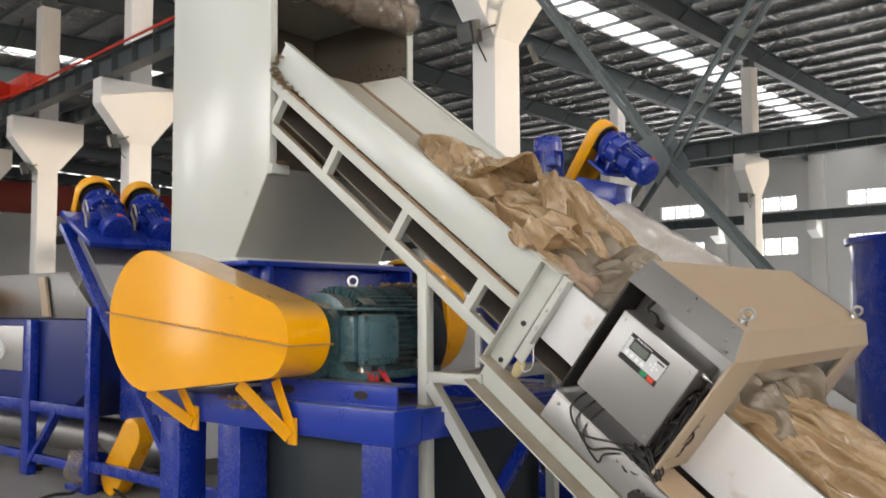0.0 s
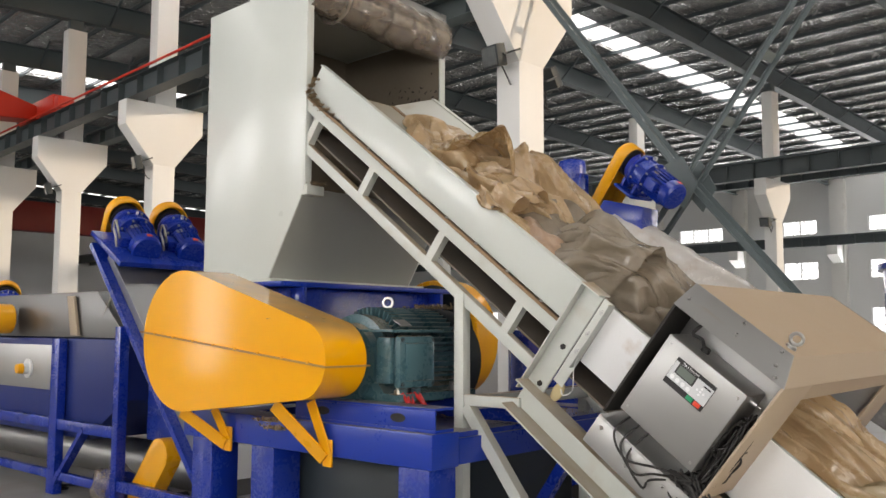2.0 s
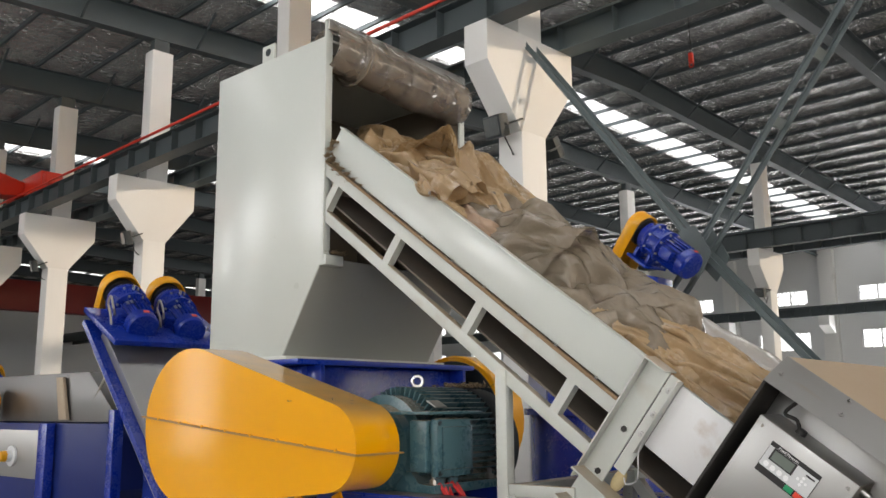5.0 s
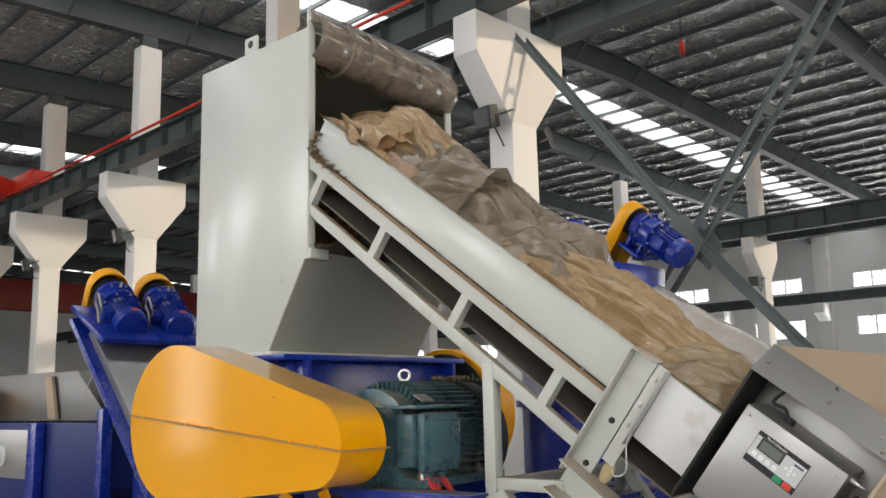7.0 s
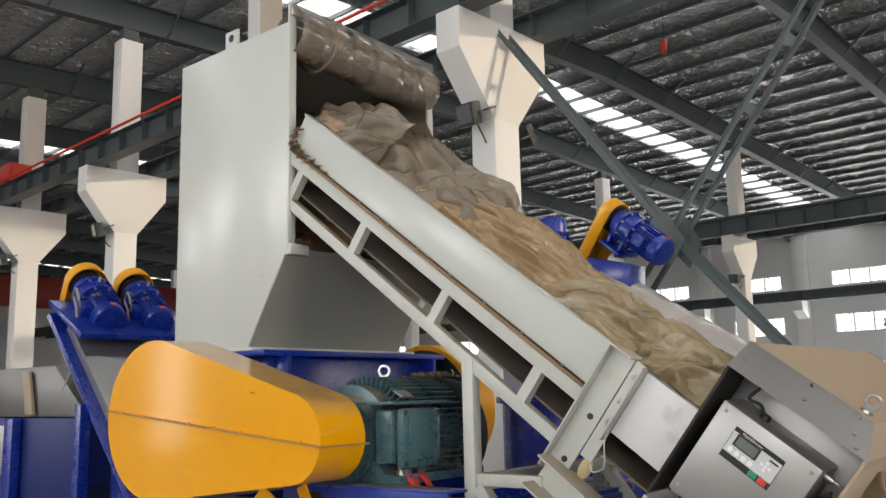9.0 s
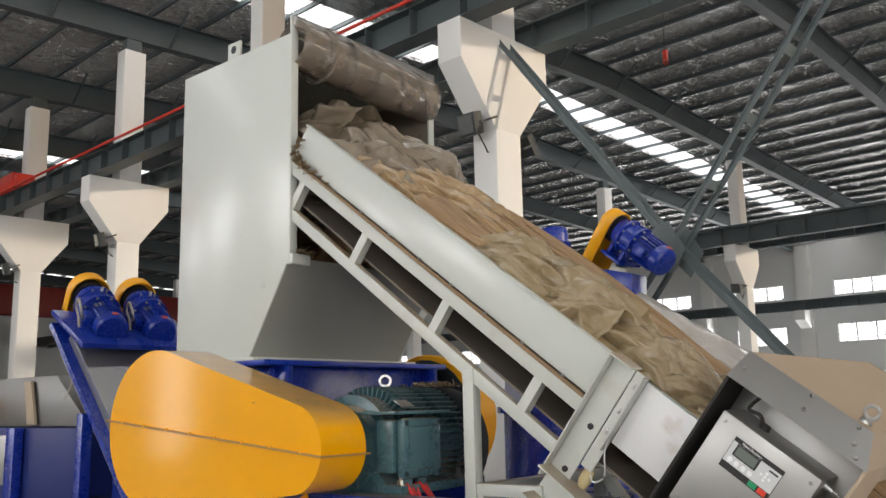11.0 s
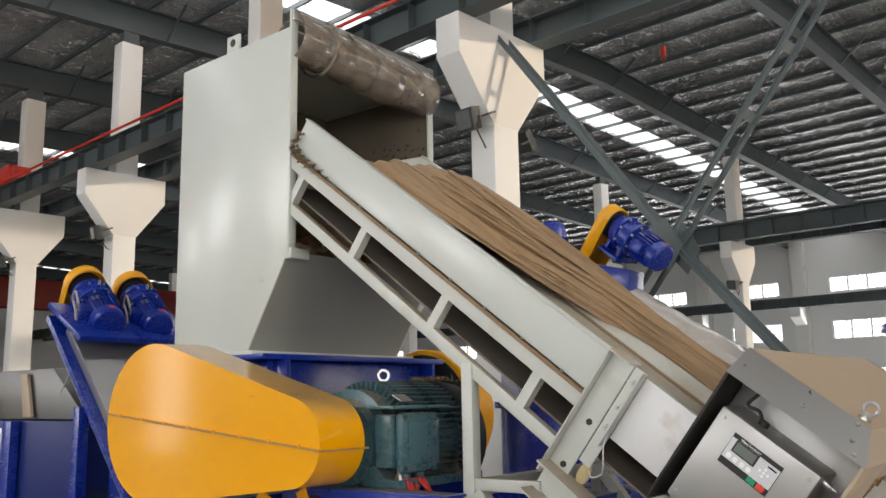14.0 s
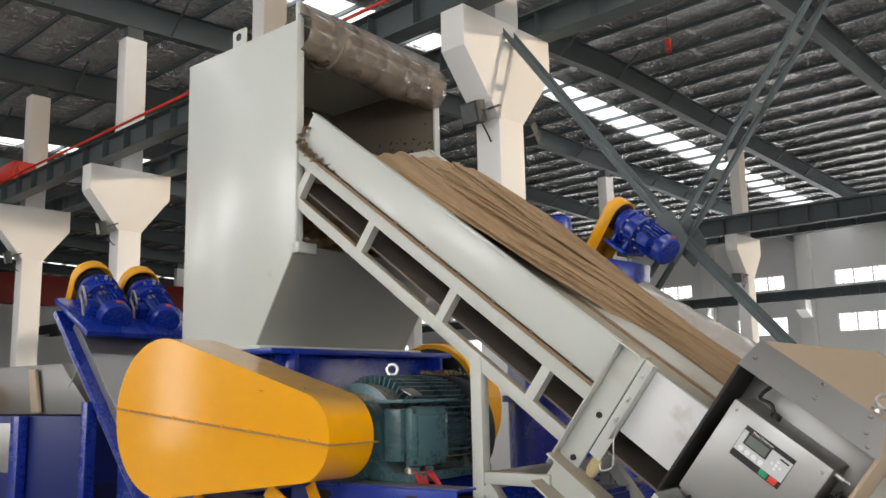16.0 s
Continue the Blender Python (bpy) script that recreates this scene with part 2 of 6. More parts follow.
def foil_material():
    """Silver roof insulation foil, crinkled, held by a wire net."""
    # dirt and vary here paint the crinkles' bright and dark flecks into colour
    m = material("silver insulation foil", (0.80, 0.79, 0.77), 0.24, 0.92, vary=0.3, scale=1.1, fine=7, bump=0.0, stretch=(1.8, 0.7, 1), dirt=(0.22, 0.215, 0.205), dirt_amount=0.5, dirt_scale=5.0)
    nt = m.node_tree
    tc = nt.nodes.new("ShaderNodeTexCoord")
    mp = nt.nodes.new("ShaderNodeMapping")
    mp.inputs["Scale"].default_value = (4.6, 1.0, 1)
    mp.inputs["Rotation"].default_value = (0, 0, 0.75)
    nt.links.new(tc.outputs["Object"], mp.inputs[0])
    n = nt.nodes.new("ShaderNodeTexNoise")
    n.inputs["Scale"].default_value = 4.5
    n.inputs["Detail"].default_value = 5
    nt.links.new(mp.outputs[0], n.inputs["Vector"])
    bp = nt.nodes.new("ShaderNodeBump")
    bp.inputs["Strength"].default_value = 1.0
    bp.inputs["Distance"].default_value = 0.20
    nt.links.new(n.outputs[0], bp.inputs["Height"])
    nt.links.new(bp.outputs[0], nt.nodes["Principled BSDF"].inputs["Normal"])
    return m


M["foil"] = foil_material()


def make_film(m, color, through=0.22, pleat=1.0, cells=9.0, clear=0.0):
    """Turns a material into thin film: sharp creases, some light passes through."""
    nt = m.node_tree
    L = nt.links.new
    b = nt.nodes["Principled BSDF"]
    tc = nt.nodes.new("ShaderNodeTexCoord")
    mp = nt.nodes.new("ShaderNodeMapping")
    mp.inputs["Scale"].default_value = (pleat, 1.2, 1.2)
    mp.inputs["Rotation"].default_value = (0, 0, 0.3)
    L(tc.outputs["Object"], mp.inputs[0])
    last = None
    for scale, dist, strength in ((cells, 0.040, 0.5), (cells * 2.7, 0.014, 0.5)):
        n = nt.nodes.new("ShaderNodeTexNoise")
        n.inputs["Scale"].default_value = scale
        n.inputs["Detail"].default_value = 1.0
        n.inputs["Distortion"].default_value = 0.8
        L(mp.outputs[0], n.inputs["Vector"])
        sub = nt.nodes.new("ShaderNodeMath")
        sub.operation = "SUBTRACT"
        L(n.outputs[0], sub.inputs[0])
        sub.inputs[1].default_value = 0.5
        fold = nt.nodes.new("ShaderNodeMath")
        fold.operation = "ABSOLUTE"
        L(sub.outputs[0], fold.inputs[0])
        bp = nt.nodes.new("ShaderNodeBump")
        bp.invert = True
        bp.inputs["Strength"].default_value = strength
        bp.inputs["Distance"].default_value = dist
        L(fold.outputs[0], bp.inputs["Height"])
        if last:
            L(last.outputs[0], bp.inputs["Normal"])
        last = bp
    L(last.outputs[0], b.inputs["Normal"])
    L(last.outputs[0], b.inputs["Coat Normal"])
    b.inputs["Coat Weight"].default_value = 0.5
    b.inputs["Coat Roughness"].default_value = 0.12
    b.inputs["Specular IOR Level"].default_value = 0.7
    tr = nt.nodes.new("ShaderNodeBsdfTranslucent")
    tr.inputs[0].default_value = (*color, 1)
    L(last.outputs[0], tr.inputs["Normal"])
    mx = nt.nodes.new("ShaderNodeMixShader")
    mx.inputs[0].default_value = through
    L(b.outputs[0], mx.inputs[1])
    L(tr.outputs[0], mx.inputs[2])
    shade = mx
    if clear:
        tp = nt.nodes.new("ShaderNodeBsdfTransparent")
        tp.inputs[0].default_value = (*[0.5 + 0.5 * c for c in color], 1)
        m2 = nt.nodes.new("ShaderNodeMixShader")
        m2.inputs[0].default_value = clear
        L(mx.outputs[0], m2.inputs[1])
        L(tp.outputs[0], m2.inputs[2])
        shade = m2
    L(shade.outputs[0], nt.nodes["Material Output"].inputs[0])


make_film(M["film_tan"], (0.55, 0.36, 0.18), 0.22, 0.4, 7.0)
make_film(M["film_grey"], (0.36, 0.29, 0.20), 0.22, 0.8, 8.0, 0.2)
make_film(M["film_green"], (0.52, 0.40, 0.20), 0.25, 0.6, 8.0)
make_film(M["film_pink"], (0.6, 0.35, 0.2))


def glow_material():
    """Overcast sky beyond the openings."""
    m = bpy.data.materials.new("bright sky beyond")
    m.use_nodes = True
    nt = m.node_tree
    nt.nodes.remove(nt.nodes["Principled BSDF"])
    e = nt.nodes.new("ShaderNodeEmission")
    e.inputs[0].default_value = (0.95, 0.98, 1.0, 1)
    e.inputs[1].default_value = 2.6
    nt.links.new(e.outputs[0], nt.nodes["Material Output"].inputs[0])
    return m


M["sky_glow"] = glow_material()


def clear_material(name, color, alpha, rough):
    m = bpy.data.materials.new(name)
    m.use_nodes = True
    nt = m.node_tree
    b = nt.nodes["Principled BSDF"]
    n = nt.nodes.new("ShaderNodeTexNoise")
    n.inputs["Scale"].default_value = 7
    n.inputs["Detail"].default_value = 6
    tc = nt.nodes.new("ShaderNodeTexCoord")
    nt.links.new(tc.outputs["Object"], n.inputs["Vector"])
    mr = nt.nodes.new("ShaderNodeMapRange")
    mr.inputs[1].default_value, mr.inputs[2].default_value = 0.3, 0.7
    mr.inputs[3].default_value, mr.inputs[4].default_value = alpha - 0.18, min(1, alpha + 0.18)
    nt.links.new(n.outputs[0], mr.inputs[0])
    nt.links.new(mr.outputs[0], b.inputs["Alpha"])
    b.inputs["Base Color"].default_value = (*color, 1)
    b.inputs["Roughness"].default_value = rough
    b.inputs["Coat Weight"].default_value = 0.6
    b.inputs["Coat Roughness"].default_value = 0.06
    return m


M["pvc"] = clear_material("dusty clear curtain plastic", (0.30, 0.25, 0.20), 0.55, 0.16)
M["pane"] = clear_material("window glass", (0.9, 0.93, 0.95), 0.2, 0.05)

# ---------- builders ----------


def thing(name, label="", category="", group="", kind="", m=None):
    ob = new(name)
    ob.empty_display_size = 0.1
    if m is not None:
        ob.matrix_world = m
    return tagged(ob, label, category, group, kind)


def mesh_of(name, bm, mat, smooth=None):
    me = bpy.data.meshes.new(name)
    bmesh.ops.recalc_face_normals(bm, faces=bm.faces)
    if smooth is not None:
        for f in bm.faces:
            f.smooth = True
        for e in bm.edges:
            if len(e.link_faces) == 2 and e.calc_face_angle(0) > radians(smooth):
                e.smooth = False
    bm.to_mesh(me)
    bm.free()
    me.materials.append(mat)
    return me


def part(name, bm, mat, parent, label="", smooth=35, m=None):
    ob = new(name, mesh_of(name, bm, mat, smooth))
    ob.parent = parent
    if m is not None:
        ob.matrix_local = m
    return tagged(ob, label)


def piece(name, data, parent, m):
    """One of many alike parts that share a mesh."""
    ob = new(name, data)
    ob.parent = parent
    ob.matrix_local = m
    return ob


def solo(name, bm, mat, label="", category="", group="", kind="", m=None, smooth=35):
    ob = new(name, mesh_of(name, bm, mat, smooth))
    if m is not None:
        ob.matrix_world = m
    return tagged(ob, label, category, group, kind)


def B():
    return bmesh.new()


def box(bm, lo, hi, bevel=0.0, m=None):
    """A box from corner to corner, edges rounded by bevel."""
    c = [(a + b) / 2 for a, b in zip(lo, hi)]
    s = [abs(b - a) for a, b in zip(lo, hi)]
    mm = Matrix.Translation(c) @ Matrix.Diagonal((*s, 1))
    r = bmesh.ops.create_cube(bm, size=1, matrix=(m @ mm) if m is not None else mm)
    if bevel:
        es = list({e for v in r["verts"] for e in v.link_edges})
        bmesh.ops.bevel(bm, geom=es, offset=bevel, segments=2, affect="EDGES", profile=0.5)
    return bm


def beam(bm, p0, p1, w, h, up=(0, 0, 1)):
    """A bar from p0 to p1, w wide and h high."""
    p0, p1 = Vector(p0), Vector(p1)
    z = (p1 - p0).normalized()
    x = z.cross(Vector(up)).normalized()
    y = x.cross(z)
    m = Matrix((x, y, z)).transposed().to_4x4()
    m.translation = (p0 + p1) / 2
    bmesh.ops.create_cube(bm, size=1, matrix=m @ Matrix.Diagonal((w, h, (p1 - p0).length, 1)))
    return bm


def rod(bm, p0, p1, r, seg=20, r2=None):
    p0, p1 = Vector(p0), Vector(p1)
    d = p1 - p0
    m = d.to_track_quat("Z", "Y").to_matrix().to_4x4()
    m.translation = (p0 + p1) / 2
    bmesh.ops.create_cone(bm, cap_ends=True, segments=seg, radius1=r, radius2=r if r2 is None else r2, depth=d.length, matrix=m)
    return bm


def lathe(bm, p0, axis, profile, seg=32):
    """Rings (distance along the axis, radius), closed at both ends."""
    axis = Vector(axis).normalized()
    q = axis.to_track_quat("Z", "Y").to_matrix()
    rings = []
    for d, r in profile:
        rings.append([bm.verts.new(Vector(p0) + q @ Vector((r * math.cos(2 * math.pi * i / seg), r * math.sin(2 * math.pi * i / seg), d))) for i in range(seg)])
    for a, b in zip(rings, rings[1:]):
        for i in range(seg):
            bm.faces.new((a[i], a[(i + 1) % seg], b[(i + 1) % seg], b[i]))
    bm.faces.new(rings[0][::-1])
    bm.faces.new(rings[-1])
    return bm


def prism(bm, pts, d, bevel=0.0, m=None):
    """The outline pts (3D, in one plane) pushed along d."""
    d = Vector(d)
    a = [bm.verts.new(Vector(p)) for p in pts]
    b = [bm.verts.new(Vector(p) + d) for p in pts]
    n = len(pts)
    fs = [bm.faces.new(a), bm.faces.new(b[::-1])]
    for i in range(n):
        fs.append(bm.faces.new((a[i], b[i], b[(i + 1) % n], a[(i + 1) % n])))
    if m is not None:
        bmesh.ops.transform(bm, matrix=m, verts=a + b)
    if bevel:
        es = list({e for f in fs[:2] for e in f.edges})
        bmesh.ops.bevel(bm, geom=es, offset=bevel, segments=2, affect="EDGES", profile=0.5)
    return bm


def cable(bm, pts, r, seg=7, steps=6):
    """A round cable through pts, smoothed."""
    P = [Vector(p) for p in pts]
    path = []
    for i in range(len(P) - 1):
        a, b, c, d = P[max(i - 1, 0)], P[i], P[i + 1], P[min(i + 2, len(P) - 1)]
        for k in range(steps):
            t = k / steps
            path.append(0.5 * (2 * b + (c - a) * t + (2 * a - 5 * b + 4 * c - d) * t * t + (3 * b - a - 3 * c + d) * t ** 3))
    path.append(P[-1])
    rings = []
    for i, p in enumerate(path):
        t = (path[min(i + 1, len(path) - 1)] - path[max(i - 1, 0)]).normalized()
        q = t.to_track_quat("Z", "Y").to_matrix()
        rings.append([bm.verts.new(p + q @ Vector((r * math.cos(2 * math.pi * k / seg), r * math.sin(2 * math.pi * k / seg), 0))) for k in range(seg)])
    for a, b in zip(rings, rings[1:]):
        for k in range(seg):
            bm.faces.new((a[k], a[(k + 1) % seg], b[(k + 1) % seg], b[k]))
    bm.faces.new(rings[0][::-1])
    bm.faces.new(rings[-1])
    return bm


def ring(bm, centre, axis, R, r, seg=24, sub=10):
    axis = Vector(axis).normalized()
    q = axis.to_track_quat("Z", "Y").to_matrix()
    rows = []
    for i in range(seg):
        a = 2 * math.pi * i / seg
        rows.append([bm.verts.new(Vector(centre) + q @ Vector(((R + r * math.cos(2 * math.pi * k / sub)) * math.cos(a), (R + r * math.cos(2 * math.pi * k / sub)) * math.sin(a), r * math.sin(2 * math.pi * k / sub)))) for k in range(sub)])
    for i in range(seg):
        a, b = rows[i], rows[(i + 1) % seg]
        for k in range(sub):
            bm.faces.new((a[k], a[(k + 1) % sub], b[(k + 1) % sub], b[k]))
    return bm


def i_beam(bm, p0, p1, w, h, t=0.016, up=(0, 0, 1)):
    """An I-beam; p0 and p1 are at mid depth."""
    p0, p1, u = Vector(p0), Vector(p1), Vector(up)
    x = (p1 - p0).normalized().cross(u).normalized()
    a, b, c = w / 2, t / 2, h / 2
    sec = [(-a, -c), (a, -c), (a, t - c), (b, t - c), (b, c - t), (a, c - t), (a, c), (-a, c), (-a, c - t), (-b, c - t), (-b, t - c), (-a, t - c)]
    return prism(bm, [p0 + x * i + u * k for i, k in sec], p1 - p0)

# ---------- hall ----------
COLS_X = (-70.5, -64.8, -59.1, -53.4, -47.7, -42.0, -36.3, -30.6, -24.85, -19.2, -13.5, -7.7, -1.7, 4.3, 10.3, 16.3)
ROW_A, ROW_D, ROW_W = 9.50, 30.3, 51.0
X0, X1, Y0, Y1 = -76.0, 20.0, -12.0, 51.3

bm = B()
box(bm, (X0 - 60, Y0 - 60, -0.3), (X1 + 60, Y1 + 60, 0))
solo("floor", bm, M["floor"], "grey concrete factory floor", "floor", kind="structure", m=HALL)


def wall_with_openings(name, a0, a1, z1, holes, place, label):
    """A wall along its own x from a0 to a1, 0.3 thick, z1 high, with holes (x0, x1, z0, z1) in it."""
    bm = B()
    xs = sorted({a0, a1, *[h[0] for h in holes], *[h[1] for h in holes]})
    zs = sorted({0.0, z1, *[h[2] for h in holes], *[h[3] for h in holes]})
    for xa, xb in zip(xs, xs[1:]):
        start = None
        for za, zb in zip(zs, zs[1:]):
            xm, zm = (xa + xb) / 2, (za + zb) / 2
            solid = not any(h[0] < xm < h[1] and h[2] < zm < h[3] for h in holes)
            if solid and start is None:
                start = za
            if start is not None and (not solid or zb == z1):
                box(bm, (xa, 0, start), (xb, 0.3, zb if solid else za))
                start = None
    return solo(name, bm, M["wall"], label, "wall", kind="structure", m=HALL @ place)


FAR_WIN = []
for bx in (-71.2, -65.2, -59.2, -53.2, -47.2, -41.2, -35.2, -29.2, -23.2, -17.2, -11.2, -5.2, 0.8):
    FAR_WIN.append((bx, bx + 3.15))
far_holes = []
for a, b in FAR_WIN:
    far_holes += [(a, b, 7.2, 8.12), (a, b, 4.5, 5.62), (a, b, 1.2, 2.9)]
wall_with_openings("wall_north", X0, X1, 11.2, far_holes, pose(0, Y1, 0), "white plastered factory wall with rows of windows")
# the two openings down to the floor are added for the gate lamps
near_holes = [(x - 2.4, x + 2.4, 4.4, 8.0) for x in SOUTH_WIN] + [(8.5, 17.5, 0, 5.1), (-22.8, -21.0, 0, 3.6)]
wall_with_openings("wall_south", X0, X1, 11.0, near_holes, pose(0, Y0 - 0.3, 0), "white factory wall with tall windows and added open gates")
wall_with_openings("wall_west", Y0, Y1, 12.3, [], pose(X0, 0, 0, 0, 0, 90), "white plastered end wall of the hall")
wall_with_openings("wall_east", Y0, Y1, 12.3, [(-6, 48, 6.4, 10.9), (-4.5, 4.5, 0, 5.0)], pose(X1 + 0.3, 0, 0, 0, 0, 90), "white end wall with a high window band")


def make_window(i, x0, x1, z0, z1):
    w = thing("window_%d" % i, "white framed factory window with plain glass panes", "window", kind="structure", m=HALL @ pose(x0, Y1, z0))
    W, H = x1 - x0, z1 - z0
    bm = B()
    box(bm, (0, 0.08, 0), (W, 0.16, 0.06)), box(bm, (0, 0.08, H - 0.06), (W, 0.16, H))
    n = max(2, int(round(W / 1.05)))
    for k in range(n + 1):
        xk = min(max(W * k / n, 0.03), W - 0.03)
        box(bm, (xk - 0.03, 0.082, 0.06), (xk + 0.03, 0.158, H - 0.06))
    part("window_frame", bm, M["frame_white"], w)
    for k in range(n):
        bm = B()
        box(bm, (W * k / n + 0.03, 0.115, 0.06), (W * (k + 1) / n - 0.03, 0.125, H - 0.06))
        p = part("pane", bm, M["pane"], w)
        p.visible_shadow = False


wi = 0
for a, b in FAR_WIN:
    for z0, z1 in ((7.2, 8.12), (4.5, 5.62), (1.2, 2.9)):
        wi += 1
        make_window(wi, a, b, z0, z1)
bm = B()
box(bm, (X0 - 20, Y1 + 6, -2), (X1 + 20, Y1 + 6.1, 20))
solo("backdrop", bm, M["sky_glow"], "plain bright overcast sky beyond the windows", "sky", kind="structure", m=HALL)
bm = B()
box(bm, (X0 - 20, Y0 - 20, 14.2), (X1 + 20, Y1 + 20, 14.3))
solo("backdrop", bm, M["sky_glow"], "plain bright overcast sky above the skylights", "sky", kind="structure", m=HALL)

bm = B()
box(bm, (X0 - 20, Y0 - 14, -2), (X1 + 20, Y0 - 13.9, 20))
solo("backdrop", bm, M["sky_glow"], "plain bright overcast sky beyond the gates", "sky", kind="structure", m=HALL)

# roof: sheets between the skylight strips, rafters, purlins
edges = [X0]
for s in STRIPS:
    edges += [s - 0.6, s + 0.6]
edges.append(X1)
bm = B()
for a, b in zip(edges[0::2], edges[1::2]):
    for ya, yb in ((Y0, ROOF_RIDGE), (ROOF_RIDGE, Y1)):
        prism(bm, [(a, ya, roof_z(ya)), (b, ya, roof_z(ya)), (b, yb, roof_z(yb)), (a, yb, roof_z(yb))], (0, 0, 0.12))
solo("ceiling", bm, M["foil"], "roof underside of crinkled silver insulation foil", "ceiling", kind="structure", m=HALL)
for s in STRIPS:
    bm = B()
    for ya, yb in ((Y0, ROOF_RIDGE), (ROOF_RIDGE, Y1)):
        prism(bm, [(s - 0.6, ya, roof_z(ya) + 0.13), (s + 0.6, ya, roof_z(ya) + 0.13), (s + 0.6, yb, roof_z(yb) + 0.13), (s - 0.6, yb, roof_z(yb) + 0.13)], (0, 0, 0.02))
    o = solo("skylight", bm, M["pane"], "long white translucent skylight strip in the roof", "skylight", "roof skylights", kind="structure", m=HALL)
    o.visible_shadow = False
bm = B()
beam(bm, (0, 0, -0.9), (0.9, 0, -0.15), 0.05, 0.05, (0, 1, 0))
FLY = mesh_of("fly_brace", bm, M["steel_dark"])
for s in COLS_X:
    bm = B()
    for ya, yb in ((Y0, ROOF_RIDGE), (ROOF_RIDGE, Y1)):
        za, zb = roof_z(ya) - 0.22 - 0.36, roof_z(yb) - 0.22 - 0.36
        i_beam(bm, (s, ya, za), (s, yb, zb), 0.28, 0.72)
    raft = solo("rafter", bm, M["steel_dark"], "dark grey steel I-beam roof rafter", "roof beam", "roof rafters", kind="structure", m=HALL)
    for k in range(int((Y1 - Y0) / 3) if s > -45 else 0):
        yk = Y0 + 1.5 + 3 * k
        piece("fly_brace", FLY, raft, pose(s, yk, roof_z(yk)))
y = Y0 + 0.4
while y < Y1:
    bm = B()
    z = roof_z(y) - 0.11
    box(bm, (X0, y - 0.03, z - 0.02), (X1, y - 0.023, z + 0.1))
    box(bm, (X0, y - 0.03, z - 0.02), (X1, y + 0.03, z - 0.013))
    box(bm, (X0, y - 0.035, z + 0.093), (X1, y + 0.035, z + 0.1))
    solo("purlin", bm, M["steel_dark"], "grey steel roof purlin under the foil", "purlin", "roof purlins", kind="structure", m=HALL)
    y += 1.35


def make_column(m, label, both=True, lamp=True):
    """A crane column: shaft, Y-shaped capital with wings, narrower shaft above."""
    col = thing("concrete_column", label, "column", "hall columns", m=m)
    bm = B()
    box(bm, (-0.22, -0.28, 0), (0.22, 0.28, 5.6), 0.012)
    part("shaft", bm, M["concrete"], col)
    bm = B()
    w0 = -1.0
    w1 = 1.0 if both else 0.282
    pts = [(-0.222, -0.282, 5.5), (-0.222, w0, 6.4), (-0.222, w0, 7.0), (-0.222, w1, 7.0), (-0.222, w1, 6.4 if both else 5.5), (-0.222, 0.282, 5.5)]
    prism(bm, pts, (0.444, 0, 0), 0.012)
    part("capital", bm, M["concrete"], col)
    bm = B()
    box(bm, (-0.2, -0.27, 7.0), (0.2, 0.27, 10.30), 0.01)
    part("upper_shaft", bm, M["concrete"], col)
    bm = B()
    box(bm, (-0.12, -0.2, 10.30), (0.12, 0.2, 10.62), 0.01)
    part("bearing_block", bm, M["steel_dark"], col, "dark steel bearing block")
    return col


first = make_column(HALL @ pose(COLS_X[2], ROW_A, 0), "white painted concrete column with a Y-shaped crane bracket")
for x in COLS_X[3:]:
    copy_thing(first, HALL @ pose(x, ROW_A, 0))
for x in COLS_X[2:]:
    copy_thing(first, HALL @ pose(x + 0.25, ROW_D, 0))


def make_floodlight(m):
    f = thing("floodlight", "dark metal floodlight on an arm on a column", "floodlight", "column floodlights", m=m)
    bm = B()
    prism(bm, [(-0.2, -0.1, -0.16), (0.2, -0.1, -0.16), (0.2, -0.1, 0.16), (-0.2, -0.1, 0.16)], (0, 0.16, 0), 0.015)
    part("housing", bm, M["motor_dark"], f)
    bm = B()
    box(bm, (-0.17, -0.115, -0.13), (0.17, -0.104, 0.13))
    part("lens", bm, M["lamp_glass"], f, "pale glass front")
    bm = B()
    beam(bm, (-0.22, 0.0, 0), (-0.22, 0.3, 0.05), 0.03, 0.03)
    beam(bm, (0.22, 0.0, 0), (0.22, 0.3, 0.05), 0.03, 0.03)
    beam(bm, (-0.22, 0.3, 0.05), (0.22, 0.3, 0.05), 0.03, 0.03)
    part("bracket", bm, M["motor_dark"], f)
    bm = B()
    cable(bm, [(0.05, 0.06, -0.15), (0.1, 0.1, -0.35), (0.02, 0.2, -0.42), (0.05, 0.3, -0.2)], 0.012)
    part("cable", bm, M["cable"], f)
    return f


fl = make_floodlight(HALL @ pose(COLS_X[11], ROW_A - 0.56, 5.55, 14, 6, -14))
for x in COLS_X[7:11]:
    copy_thing(fl, HALL @ pose(x, ROW_A - 0.56, 5.55, 14, 6, -14))
for x in COLS_X[7:12]:
    copy_thing(fl, HALL @ pose(x + 0.25, ROW_D - 0.62, 5.45, 14, 6, -14))
for x in COLS_X[11:12]:
    copy_thing(fl, HALL @ pose(x, ROW_A + 0.62, 5.45, -35, 0, 180))


